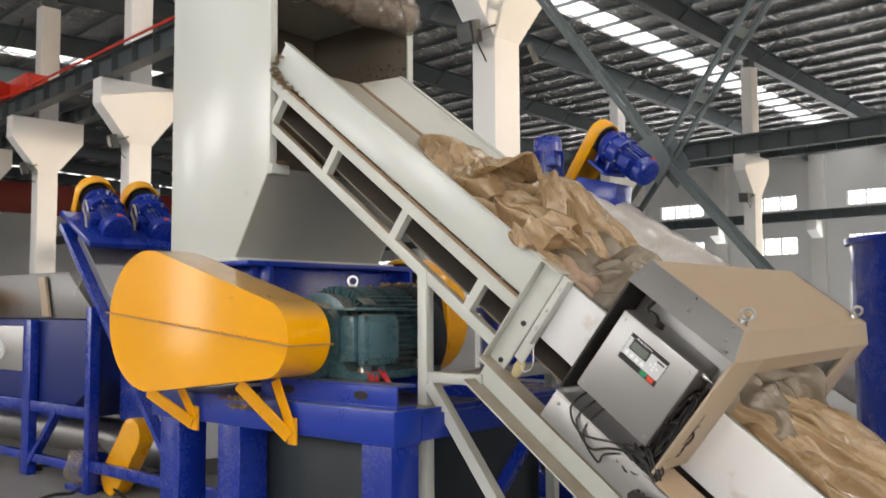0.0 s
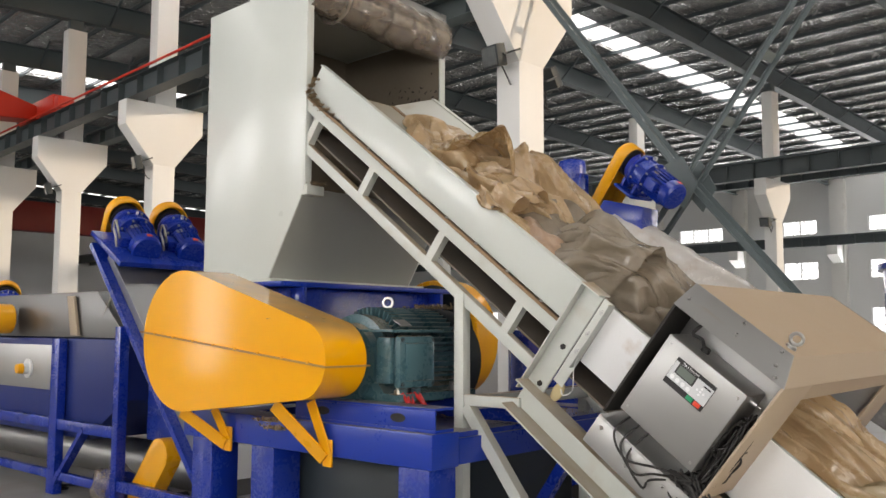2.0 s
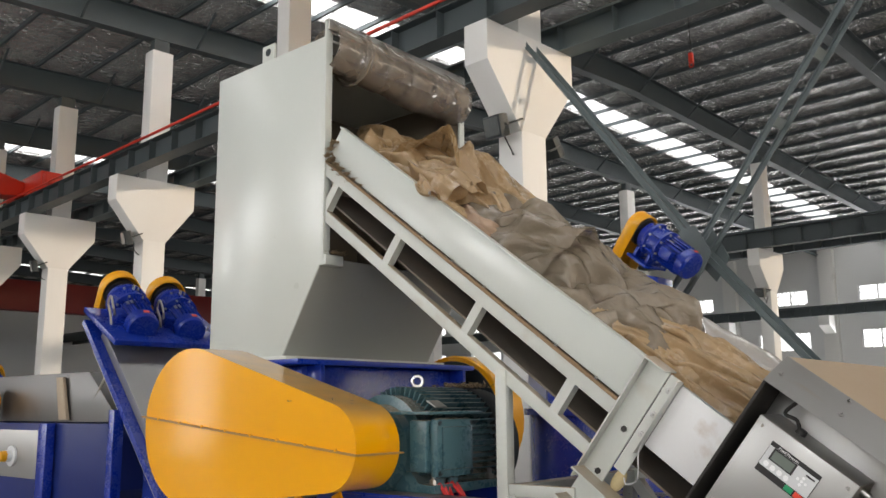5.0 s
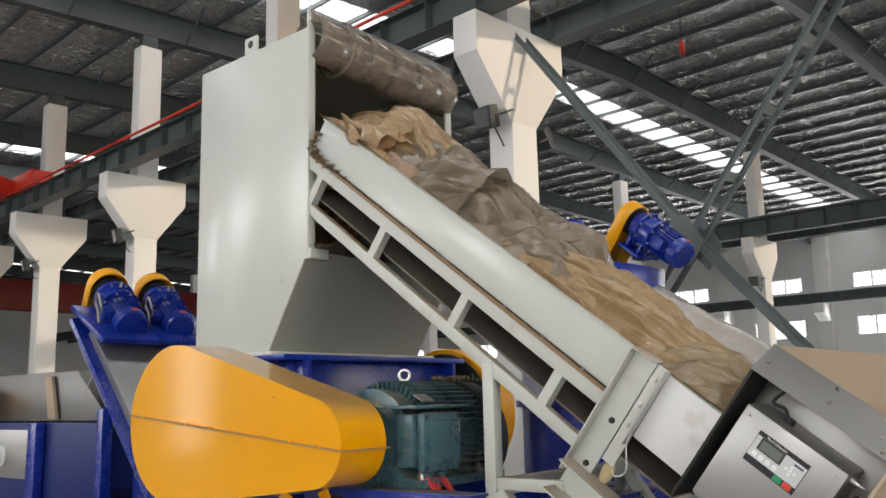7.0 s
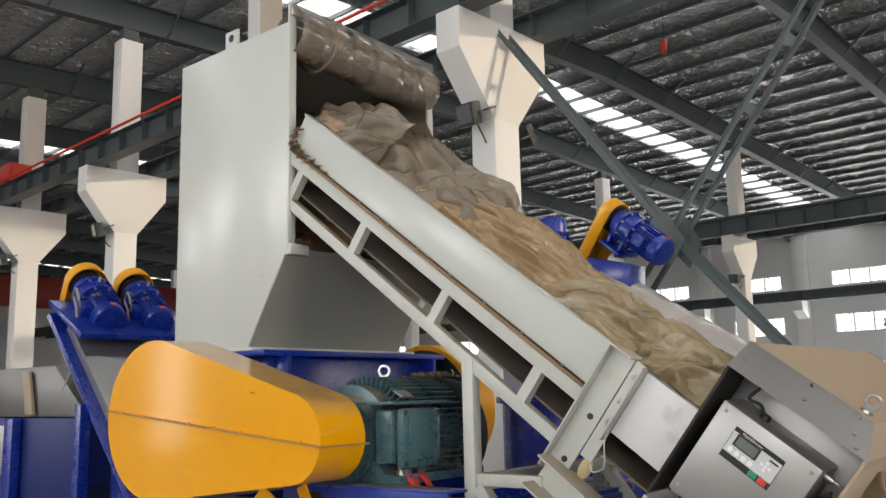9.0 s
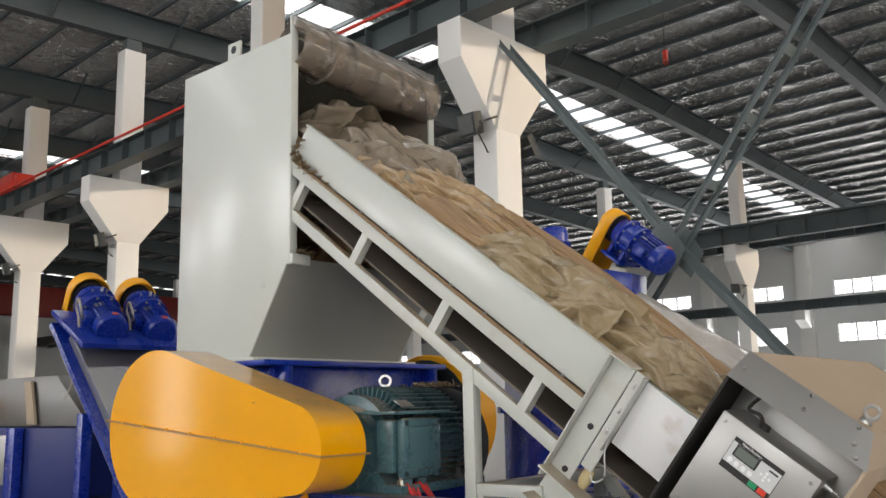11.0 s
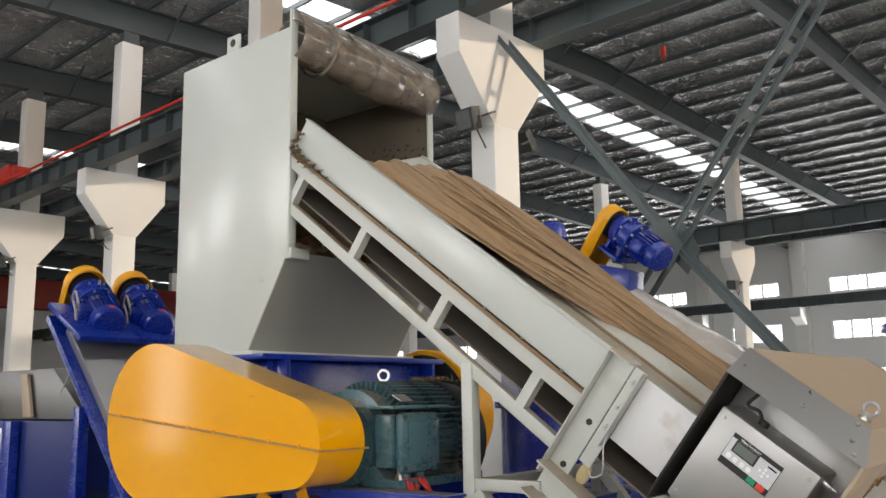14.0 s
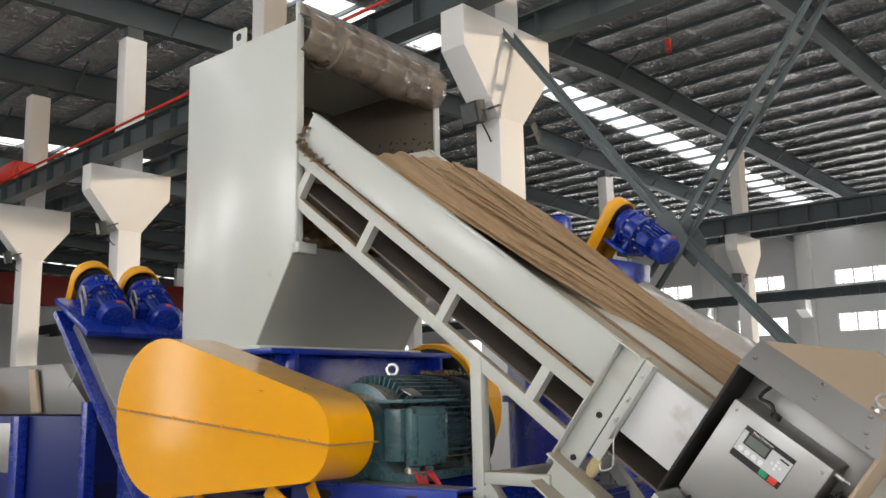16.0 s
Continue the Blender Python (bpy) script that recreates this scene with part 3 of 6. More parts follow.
def make_girder(yc, z, label, rail=None, h=0.62, mat="steel_dark"):
    g = thing("crane_girder", label, "crane girder", m=HALL)
    bm = B()
    i_beam(bm, (X0, yc, z + h / 2), (X1, yc, z + h / 2), 0.34, h)
    part("girder_beam", bm, M[mat], g)
    bm = B()
    box(bm, (-0.006, -0.16, 0.02), (0.006, 0.16, h - 0.02))
    plate = mesh_of("stiffener", bm, M[mat])
    for k in range(46):
        piece("stiffener", plate, g, pose(-37.5 + k, yc, z))
    bm = B()
    box(bm, (X0, yc - 0.04, z + h), (X1, yc + 0.04, z + h + 0.09))
    part("rail", bm, M[mat], g)
    if rail:
        bm = B()
        rod(bm, (X0, yc - 0.22, z + h + 0.07), (X1, yc - 0.22, z + h + 0.07), 0.03, 8)
        part("conductor_rail", bm, M["crane_red"], g, "bright red conductor rail")
    return g


make_girder(ROW_A - 0.82, 7.0, "grey steel crane girder with a red conductor rail", True, 0.48)
make_girder(ROW_A + 0.85, 7.0, "grey steel crane girder on column brackets", h=0.44, mat="steel_grey")
make_girder(ROW_D - 0.85, 7.0, "dark steel crane girder on column brackets")
make_girder(ROW_D + 0.85, 7.0, "dark steel crane girder on column brackets")
make_girder(ROW_W - 0.8, 6.4, "dark steel crane girder along the windowed wall", h=0.5)

# pilasters of the far wall
bm0 = thing("wall_pilaster", "white concrete wall pilaster with a crane bracket", "pilaster", "wall pilasters", m=HALL @ pose(-30.75, ROW_W, 0))
bm = B()
box(bm, (-0.42, -0.1, 0), (0.42, 0.298, 10.3), 0.01)
part("shaft", bm, M["concrete"], bm0)
bm = B()
prism(bm, [(-0.302, -0.1, 5.4), (-0.302, -1.0, 5.85), (-0.302, -1.0, 6.4), (-0.302, -0.1, 6.4)], (0.604, 0, 0), 0.01)
part("bracket", bm, M["concrete"], bm0)
for x in (-24.75, -18.75, -12.75, -6.75, -0.75):
    copy_thing(bm0, HALL @ pose(x, ROW_W, 0))

# cross bracing between two columns
br = thing("cross_brace", "grey-green laced steel cross bracing between two columns", "bracing", m=HALL @ pose(0, ROW_A, 0))


def laced(p0, p1, name, mat, gap=0.25):
    p0, p1 = Vector(p0), Vector(p1)
    d = (p1 - p0).normalized()
    for s in (-1, 1):
        bm = B()
        o = Vector((0, s * gap / 2, 0))
        beam(bm, p0 + o, p1 + o, 0.075, 0.010, d.cross(Vector((0, 1, 0))))
        o2 = o + d.cross(Vector((0, 1, 0))) * 0.03
        beam(bm, p0 + o2, p1 + o2, 0.010, 0.06, d.cross(Vector((0, 1, 0))))
        part(name, bm, mat, br)
    n = int((p1 - p0).length / 0.75)
    for k in range(1, n):
        c = p0 + (p1 - p0) * (k / n)
        bm = B()
        beam(bm, c - d * 0.06, c + d * 0.06, gap - 0.02, 0.012, d.cross(Vector((0, 1, 0))))
        part("batten_plate", bm, mat, br)


JX, JZ = -4.95, 3.44
laced((-7.85, 0, 7.3), (JX, 0, JZ), "diagonal", M["steel_grey"])
laced((JX, 0, JZ), (-2.0, 0, 0.05), "diagonal", M["steel_grey"])
laced((-1.8, 0, 7.6), (JX, 0, JZ), "diagonal", M["steel_grey"], 0.36)
laced((JX, 0, JZ), (-7.4, 0, 0.4), "diagonal", M["steel_dark"], 0.36)
for s in (-1, 1):
    bm = B()
    prism(bm, [(JX - 0.24, s * 0.225, JZ + 0.2), (JX + 0.04, s * 0.225, JZ + 0.30), (JX + 0.24, s * 0.225, JZ - 0.08), (JX + 0.05, s * 0.225, JZ - 0.36), (JX - 0.17, s * 0.225, JZ - 0.10)], (0, 0.012 * s, 0))
    part("gusset_plate", bm, M["steel_grey"], br)

# overhead cranes
cr = thing("overhead_crane", "bright red overhead crane end carriage on the girder", "crane", m=HALL)
bm = B()
box(bm, (-26.6, 8.62, 7.57), (-24.0, 9.14, 8.1), 0.02)
part("end_carriage", bm, M["crane_red"], cr)
bm = B()
prism(bm, [(-25.9, 8.7, 7.58), (-25.9, 8.7, 7.95), (-25.9, 6.0, 8.7), (-25.9, -10.5, 8.7), (-25.9, -10.5, 7.4), (-25.9, 6.0, 7.35)], (0.7, 0, 0), 0.02)
part("bridge_beam", bm, M["crane_red"], cr)
bm = B()
box(bm, (-24.02, 8.66, 7.68), (-23.7, 9.1, 8.02), 0.02)
part("buffer", bm, M["crane_red"], cr)
cr2 = thing("overhead_crane", "dark red overhead crane bridge across the far bay", "crane", m=HALL)
bm = B()
box(bm, (-45.4, ROW_A + 1, 6.4), (-44.6, ROW_D - 1, 7.9), 0.03)
part("bridge_beam", bm, M["crane_dark_red"], cr2)
for yy in (ROW_A + 0.85, ROW_D - 0.85):
    bm = B()
    box(bm, (-45.9, yy - 0.25, 7.72), (-44.1, yy + 0.25, 8.1), 0.02)
    part("end_carriage", bm, M["crane_dark_red"], cr2)
hk = thing("crane_hook", "small red hook block hanging from a crane", "hook", m=HALL @ pose(-8.6, 16.6, 9.0))
bm = B()
rod(bm, (0, 0, 0.2), (0, 0, 3.1), 0.012, 8)
part("rope", bm, M["cable"], hk)
bm = B()
box(bm, (-0.05, -0.04, 0.0), (0.05, 0.04, 0.22), 0.015)
part("block", bm, M["crane_red"], hk)
bm = B()
ring(bm, (0, 0, -0.06), (0, 1, 0), 0.05, 0.014)
part("hook", bm, M["crane_red"], hk)

# ---------- shredder: hopper ----------
HY0, HY1, HX0, HX1 = 3.37, 4.69, -5.41, -4.35
hop = thing("feed_hopper", "pale grey sheet steel feed hopper on a blue shredder", "hopper", m=pose(0, 0, 0))
T = 0.012


def side_pts(y):
    return [(HX0, y, 1.93), (-4.69, y, 1.93), (HX1, y, 2.48), (HX1, y, 3.84), (HX0, y, 3.82)]


bm = B()
prism(bm, side_pts(HY0), (0, T, 0), 0.003)
part("side_panel", bm, M["grey_paint"], hop)
bm = B()
prism(bm, side_pts(HY1 - T), (0, T, 0), 0.003)
part("side_panel", bm, M["grey_paint"], hop)
# dark sheets inside the walls carry the shade of the interior
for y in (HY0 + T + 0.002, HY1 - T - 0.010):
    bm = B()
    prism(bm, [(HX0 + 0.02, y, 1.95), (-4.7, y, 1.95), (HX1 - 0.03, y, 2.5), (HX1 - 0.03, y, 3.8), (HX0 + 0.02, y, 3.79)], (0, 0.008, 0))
    part("inner_lining", bm, M["inner_shaded"], hop, "dusty inner wall, its shade put into the dark colour")
bm = B()
frng = random.Random(41)
for _ in range(230):
    cx, cz = HX1 - 0.05 - abs(frng.gauss(0.16, 0.22)), 2.98 + abs(frng.gauss(0, 0.2))
    if cx > HX0 + 0.1 and cz < 3.7:
        r_ = frng.uniform(0.004, 0.013)
        bmesh.ops.create_icosphere(bm, subdivisions=1, radius=r_, matrix=Matrix.Translation((cx, HY1 - T - 0.011, cz)) @ Matrix.Rotation(frng.uniform(0, 3), 4, "Y") @ Matrix.Diagonal((1.5, 0.35, frng.uniform(0.4, 0.9), 1)))
tagged(part("caked_flecks", bm, M["belt_dark"], hop, "dark caked flecks"), kind="stuff")
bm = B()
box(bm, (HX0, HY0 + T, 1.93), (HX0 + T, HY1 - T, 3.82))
part("back_panel", bm, M["inner_shaded"], hop)
bm = B()
prism(bm, [(HX0, HY0 + T, 3.80), (HX1, HY0 + T, 3.82), (HX1, HY0 + T, 3.832), (HX0, HY0 + T, 3.812)], (0, HY1 - HY0 - 2 * T, 0))
part("top_panel", bm, M["grey_paint"], hop)
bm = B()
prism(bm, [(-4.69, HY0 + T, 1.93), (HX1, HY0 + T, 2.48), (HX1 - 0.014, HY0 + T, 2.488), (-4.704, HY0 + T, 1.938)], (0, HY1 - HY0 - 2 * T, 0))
part("funnel_panel", bm, M["funnel"], hop, "sloping grey panel, its shade put into the paint colour")
for y0, y1 in ((HY0 - 0.004, HY0 + 0.05), (HY1 - 0.05, HY1 + 0.004)):
    bm = B()
    box(bm, (HX1 - 0.004, y0, 2.47), (HX1 + 0.012, y1, 3.95), 0.003)
    part("jamb_flange", bm, M["grey_paint"], hop)
bm = B()
box(bm, (HX1 - 0.04, HY0, 2.44), (HX1 + 0.03, HY0 + 0.14, 2.50), 0.004)
part("corner_bracket", bm, M["grey_paint"], hop)
bm = B()
prism(bm, [(-4.98, HY0 + 0.02, 3.8), (-4.86, HY0 + 0.02, 3.8), (-4.86, HY0 + 0.02, 3.95), (-4.98, HY0 + 0.02, 3.95)], (0, 0.02, 0), 0.003)
part("lifting_lug", bm, M["grey_paint"], hop)
bm = B()
lathe(bm, (-4.92, HY0 + 0.0185, 3.9), (0, 1, 0), [(0, 0.026), (0.023, 0.026)], 20)
part("lug_hole", bm, M["motor_dark"], hop, "dark round hole")
bm = B()
box(bm, (-5.50, 3.33, 1.908), (-4.60, 4.76, 1.928), 0.003)
part("base_flange", bm, M["grey_paint"], hop)
# strip curtain, rolled up over a bar
bar = thing("strip_curtain", "rolled-up dusty clear plastic strip curtain at the hopper mouth", "strip curtain", m=pose(0, 0, 0))
bm = B()
box(bm, (HX1 + 0.014, HY0 + 0.0, 3.88), (HX1 + 0.028, HY1, 3.95), 0.002)
part("mounting_bar", bm, M["steel_bright"], bar, "bright steel mounting bar")
rng = random.Random(4)
for k in range(6):
    ya = HY0 + 0.02 + k * 0.212
    sag = 0.004 * k + rng.uniform(-0.008, 0.012)
    rr = 0.165 + rng.uniform(-0.008, 0.012)
    bm = B()
    rows = []
    for i in range(30):
        a = math.radians(100 - i * 14.5)
        r = rr - 0.0022 * i
        cx, cz = HX1 - 0.035, 3.785 - sag
        sk = 0.02 * math.sin(i * 0.5 + k)
        rows.append([bm.verts.new((cx + r * math.cos(a), min(ya + j * 0.235 / 3 + sk * (j / 3), HY1 - 0.03), cz + r * 1.06 * math.sin(a) - 0.02 * j / 3)) for j in range(4)])
    for a, b in zip(rows, rows[1:]):
        for j in range(3):
            bm.faces.new((a[j], a[j + 1], b[j + 1], b[j]))
    o = part("plastic_strip", bm, M["pvc"], bar, smooth=180)
    md = o.modifiers.new("thickness", "SOLIDIFY")
    md.thickness = 0.004
bm = B()
ring(bm, (HX1 - 0.035, HY0 + 0.26, 3.785), (0, 1, 0), 0.172, 0.010)
part("tie_band", bm, M["pvc"], bar, "clear plastic tie band")

# shredder body
sh = thing("shredder", "blue enamelled plastic film shredder on a heavy base frame", "shredder", m=pose(0, 0, 0))
bm = B()
box(bm, (-5.55, 3.38, 1.14), (-4.52, 4.8, 1.87), 0.01)
part("rotor_housing", bm, M["blue"], sh)
bm = B()
box(bm, (-5.62, 3.28, 1.872), (-4.44, 4.9, 1.905), 0.004)
part("top_flange", bm, M["blue_dusty"], sh)
for y in (3.42, 4.72):
    bm = B()
    prism(bm, [(-4.52, y, 1.3), (-4.40, y, 1.3), (-4.40, y, 1.87), (-4.52, y, 1.87)], (0, 0.03, 0), 0.003)
    part("rib", bm, M["blue"], sh)
for yy in (3.28, 4.86):
    bm = B()
    lathe(bm, (-5.02, yy - 0.14, 1.5), (0, 1, 0), [(0, 0.16), (0.02, 0.2), (0.2, 0.22), (0.26, 0.22)], 28)
    part("bearing_housing", bm, M["blue"], sh)
# base frame
bm = B()
box(bm, (-5.02, 3.0, 0.95), (-2.95, 3.2, 1.12), 0.008)
part("front_beam", bm, M["blue_dusty"], sh)
bm = B()
box(bm, (-5.02, 4.7, 0.95), (-2.95, 4.9, 1.12), 0.008)
part("rear_beam", bm, M["blue_dusty"], sh)
for x in (-5.02, -4.3, -3.15):
    bm = B()
    box(bm, (x, 3.2, 0.96), (x + 0.2, 4.7, 1.085))
    part("cross_beam", bm, M["blue_dusty"], sh)
bm = B()
box(bm, (-4.1, 3.21, 1.085), (-2.97, 4.69, 1.11))
part("deck_plate", bm, M["blue_dusty"], sh)
for x in (-4.92, -4.33, -3.17):
    for y in (3.0, 4.7):
        bm = B()
        box(bm, (x, y + 0.002, 0), (x + 0.2, y + 0.198, 0.95), 0.006)
        part("leg", bm, M["blue"], sh)
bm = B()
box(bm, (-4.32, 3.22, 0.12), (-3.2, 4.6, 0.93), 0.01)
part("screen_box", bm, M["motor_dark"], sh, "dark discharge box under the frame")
for x in (-4.9, -3.3):
    bm = B()
    beam(bm, (x, 3.9, 0.15), (x + 0.5, 3.9, 0.9), 0.06, 0.06)
    part("brace", bm, M["blue"], sh)
# motor slide rail with slots
bm = B()
box(bm, (-3.98, 3.03, 1.12), (-2.96, 3.17, 1.135), 0.002)
box(bm, (-3.98, 3.03, 1.135), (-2.96, 3.04, 1.225), 0.002)
box(bm, (-3.98, 3.03, 1.225), (-2.96, 3.17, 1.237), 0.002)
part("motor_rail", bm, M["blue_dusty"], sh)
bm = B()
box(bm, (-3.98, 3.7, 1.12), (-2.96, 3.84, 1.237), 0.004)
part("motor_rail", bm, M["blue_dusty"], sh)
for x in (-3.75, -3.2):
    bm = B()
    prism(bm, [(x + 0.05 * c, 3.026, 1.18 + 0.022 * s) for c, s in [(math.cos(a * math.pi / 8), math.sin(a * math.pi / 8)) for a in range(16)]], (0, 0.006, 0))
    part("slot", bm, M["rubber"], sh, "dark slotted hole")

# ---------- electric motor ----------
mo = thing("electric_motor", "large grey-green finned electric motor on the blue base", "motor", m=pose(-3.69, 3.14, 1.43))
bm = B()
lathe(bm, (0, 0, 0), (0, 1, 0), [(-0.04, 0.07), (0.0, 0.1), (0.01, 0.20), (0.05, 0.215), (0.06, 0.262), (0.13, 0.262), (0.15, 0.25)], 48)
part("drive_end_bell", bm, M["motor"], mo)
bm = B()
lathe(bm, (0, 0.15, 0), (0, 1, 0), [(0, 0.255), (0.48, 0.255)], 48)
part("stator_body", bm, M["motor"], mo)
bm = B()
box(bm, (-0.03, -0.23, -0.004), (0.03, 0.23, 0.004), 0.002)
long_fin = mesh_of("cooling_fin", bm, M["motor"])
bm = B()
box(bm, (-0.03, -0.13, -0.004), (0.03, 0.13, 0.004), 0.002)
short_fin = mesh_of("cooling_fin", bm, M["motor"])
for i in range(54):
    a = 2 * math.pi * i / 54
    if math.sin(a) > 0.8:
        continue
    beside_box = abs(math.sin(a)) < 0.52 and math.cos(a) > 0
    piece("cooling_fin", short_fin if beside_box else long_fin, mo, Matrix.Rotation(a, 4, "Y") @ Matrix.Translation((0.272, 0.49 if beside_box else 0.39, 0)))
bm = B()
lathe(bm, (0, 0.625, 0), (0, 1, 0), [(0, 0.30), (0.02, 0.305), (0.17, 0.295), (0.2, 0.27), (0.205, 0.1)], 48)
part("fan_cowl", bm, M["motor_dark"], mo, "dark fan cowl")
for s in (-1, 1):
    bm = B()
    prism(bm, [(s * a, 0.02, b) for a, b in ((0.36, -0.195), (0.12, -0.195), (0.12, -0.10), (0.22, -0.10), (0.26, -0.155), (0.36, -0.155))], (0, 0.64, 0), 0.004)
    part("foot", bm, M["motor"], mo)
    for yy in (0.07, 0.50):
        bm = B()
        lathe(bm, (s * 0.315, yy, -0.155), (0, 0, 1), [(0, 0.022), (0.02, 0.022), (0.021, 0.012), (0.045, 0.012)], 6)
        part("foot_bolt", bm, M["steel_bright"], mo)
jb = B()
box(jb, (0.24, -0.02, -0.10), (0.345, 0.30, 0.14), 0.012)
jbox = part("terminal_box", jb, M["motor"], mo)
bm = B()
box(bm, (0.345, -0.005, -0.125), (0.40, 0.275, 0.15), 0.026)
part("lid", bm, M["motor"], jbox)
for yy in (0.02, 0.25):
    for zz in (-0.10, 0.125):
        bm = B()
        lathe(bm, (0.392, yy, zz), (1, 0, 0), [(0, 0.012), (0.008, 0.012)], 8)
        part("lid_bolt", bm, M["motor_dark"], jbox)
bm = B()
box(bm, (0.16, -0.06, 0.165), (0.40, 0.34, 0.18), 0.004)
part("rain_plate", bm, M["motor"], jbox)
bm = B()
box(bm, (0.395, 0.03, -0.085), (0.408, 0.24, 0.11), 0.010)
part("lid_panel", bm, M["motor"], jbox)
for yy in (0.09, 0.19):
    bm = B()
    lathe(bm, (0.33, yy, -0.16), (0, 0, 1), [(0, 0.026), (0.03, 0.03), (0.04, 0.024)], 12)
    part("cable_gland", bm, M["motor"], jbox)
bm = B()
box(bm, (0.08, 0.13, 0.30), (0.15, 0.22, 0.308), 0.003, Matrix.Rotation(radians(28), 4, "Y"))
part("name_plate", bm, M["steel"], mo, "bright rating plate without legible print")
bm = B()
lathe(bm, (0, 0.31, 0.26), (0, 0, 1), [(0, 0.035), (0.03, 0.03), (0.031, 0.013), (0.05, 0.012)], 16)
ring(bm, (0, 0.31, 0.330), (0.67, -0.74, 0), 0.027, 0.0085)
part("eye_bolt", bm, M["steel_bright"], mo, "shiny steel lifting eye bolt")
rng = random.Random(9)
for k in range(5):
    bm = B()
    y0 = 0.07 + 0.03 * k
    cable(bm, [(0.345, y0, -0.15), (0.385 + rng.uniform(-.02, .02), y0 + 0.01, -0.21), (0.39, y0 + 0.03 + rng.uniform(-.02, .03), -0.27), (0.36, y0 + 0.06, -0.315)], 0.0095)
    part("red_cable", bm, M["red_cable"], mo, "bright red power cable")

# ---------- belt guard ----------
gd = thing("belt_guard", "yellow sheet steel drive belt guard with a bolted seam", "belt guard", m=pose(0, 0, 0))


def guard_outline():
    """Tangent hull round a large and a small pulley, in x and z."""
    pts = []
    (xa, za, ra), (xb, zb, rb) = GUARD_A, GUARD_B
    for i in range(25):
        a = radians(GUARD_T0 + (GUARD_T1 - GUARD_T0) * i / 24)
        pts.append((xa + ra * math.cos(a), za + ra * 0.98 * math.sin(a)))
    for i in range(17):
        a = radians(GUARD_T1 - 360 + (GUARD_T0 - GUARD_T1 + 360) * i / 16)
        pts.append((xb + rb * math.cos(a), zb + rb * math.sin(a)))
    return pts


GUARD_A, GUARD_B = (-4.71, 1.54, 0.42), (-3.645, 1.455, 0.20)
GUARD_T0, GUARD_T1 = 74, 277
GY0, GY1 = 2.77, 3.05
bm = B()
prism(bm, [(x, GY0, z) for x, z in guard_outline()], (0, GY1 - GY0, 0), 0.012)
part("cover", bm, M["yellow"], gd, smooth=30)
out = guard_outline()
bm = B()
beam(bm, (-5.145, GY0 - 0.009, 1.588), (-3.43, GY0 - 0.009, 1.425), 0.02, 0.008)
beam(bm, (-3.437, GY0 - 0.008, 1.425), (-3.437, GY1 + 0.01, 1.425), 0.022, 0.008)
beam(bm, (-5.138, GY0 - 0.008, 1.588), (-5.138, GY1, 1.588), 0.022, 0.008)
part("seam_flange", bm, M["seam"], gd, "dusty bolted seam flange")
for k in range(8):
    f = (k + 0.5) / 8
    bm = B()
    lathe(bm, (-5.08 + 1.62 * f, GY0 - 0.015, 1.58 - 0.15 * f), (0, 0, 1), [(0, 0.007), (0.012, 0.007)], 6)
    part("seam_bolt", bm, M["yellow"], gd)
for x0, x1, z0 in ((-4.80, -4.53, 1.12), (-3.93, -3.66, 1.21)):
    bm = B()
    beam(bm, (x0, 2.84, z0), (x1 - 0.01, 2.97, 0.94), 0.085, 0.012, (0, 1, 0.2))
    beam(bm, (x0 + 0.17, 2.95, z0 + 0.02), (x1 + 0.015, 2.975, 0.96), 0.065, 0.012, (0, 1, 0.2))
    box(bm, (x1 - 0.03, 2.975, 0.90), (x1 + 0.035, 2.99, 1.04), 0.003)
    part("support_bracket", bm, M["yellow_plain"], gd)
# guard on the far end of the rotor
g2 = thing("belt_guard", "yellow round guard on the far end of the rotor", "belt guard", m=pose(0, 0, 0))
bm = B()
lathe(bm, (-4.70, 4.97, 1.53), (0, 1, 0), [(0, 0.45), (0.012, 0.46), (0.24, 0.46), (0.25, 0.45)], 40)
part("cover", bm, M["yellow_plain"], g2)
bm = B()
lathe(bm, (-4.70, 4.955, 1.53), (0, 1, 0), [(0, 0.42), (0.012, 0.42)], 40)
part("inner_disc", bm, M["motor_dark"], g2, "dark back plate")

# shredded fibre scraps that lie on the guard and the motor
rng = random.Random(12)


def scrap_heap(name, label, spots, size, n):
    bm = B()
    for _ in range(n):
        cx, cy, cz, sx, sy = rng.choice(spots)
        p = Vector((cx + rng.gauss(0, sx), cy + rng.gauss(0, sy), cz + abs(rng.gauss(0, 0.008))))
        L = rng.uniform(0.4, 1.3) * size
        d = Vector((rng.gauss(0, 1), rng.gauss(0, 1), rng.gauss(0, 0.35))).normalized()
        w = d.cross(Vector((rng.gauss(0, .3), rng.gauss(0, .3), 1))).normalized() * rng.uniform(0.15, 0.4) * size
        u = d.cross(w).normalized() * size * 0.35 * rng.uniform(-1, 1)
        a = [bm.verts.new(p - d * L / 2 - w / 2), bm.verts.new(p - d * L / 2 + w / 2), bm.verts.new(p + w / 2 + u), bm.verts.new(p - w / 2 + u), bm.verts.new(p + d * L / 2 + w / 3), bm.verts.new(p + d * L / 2 - w / 3)]
        bm.faces.new(a[:4])
        bm.faces.new((a[3], a[2], a[4], a[5]))
    return solo(name, bm, M["debris"], label, "debris", kind="stuff", smooth=None)


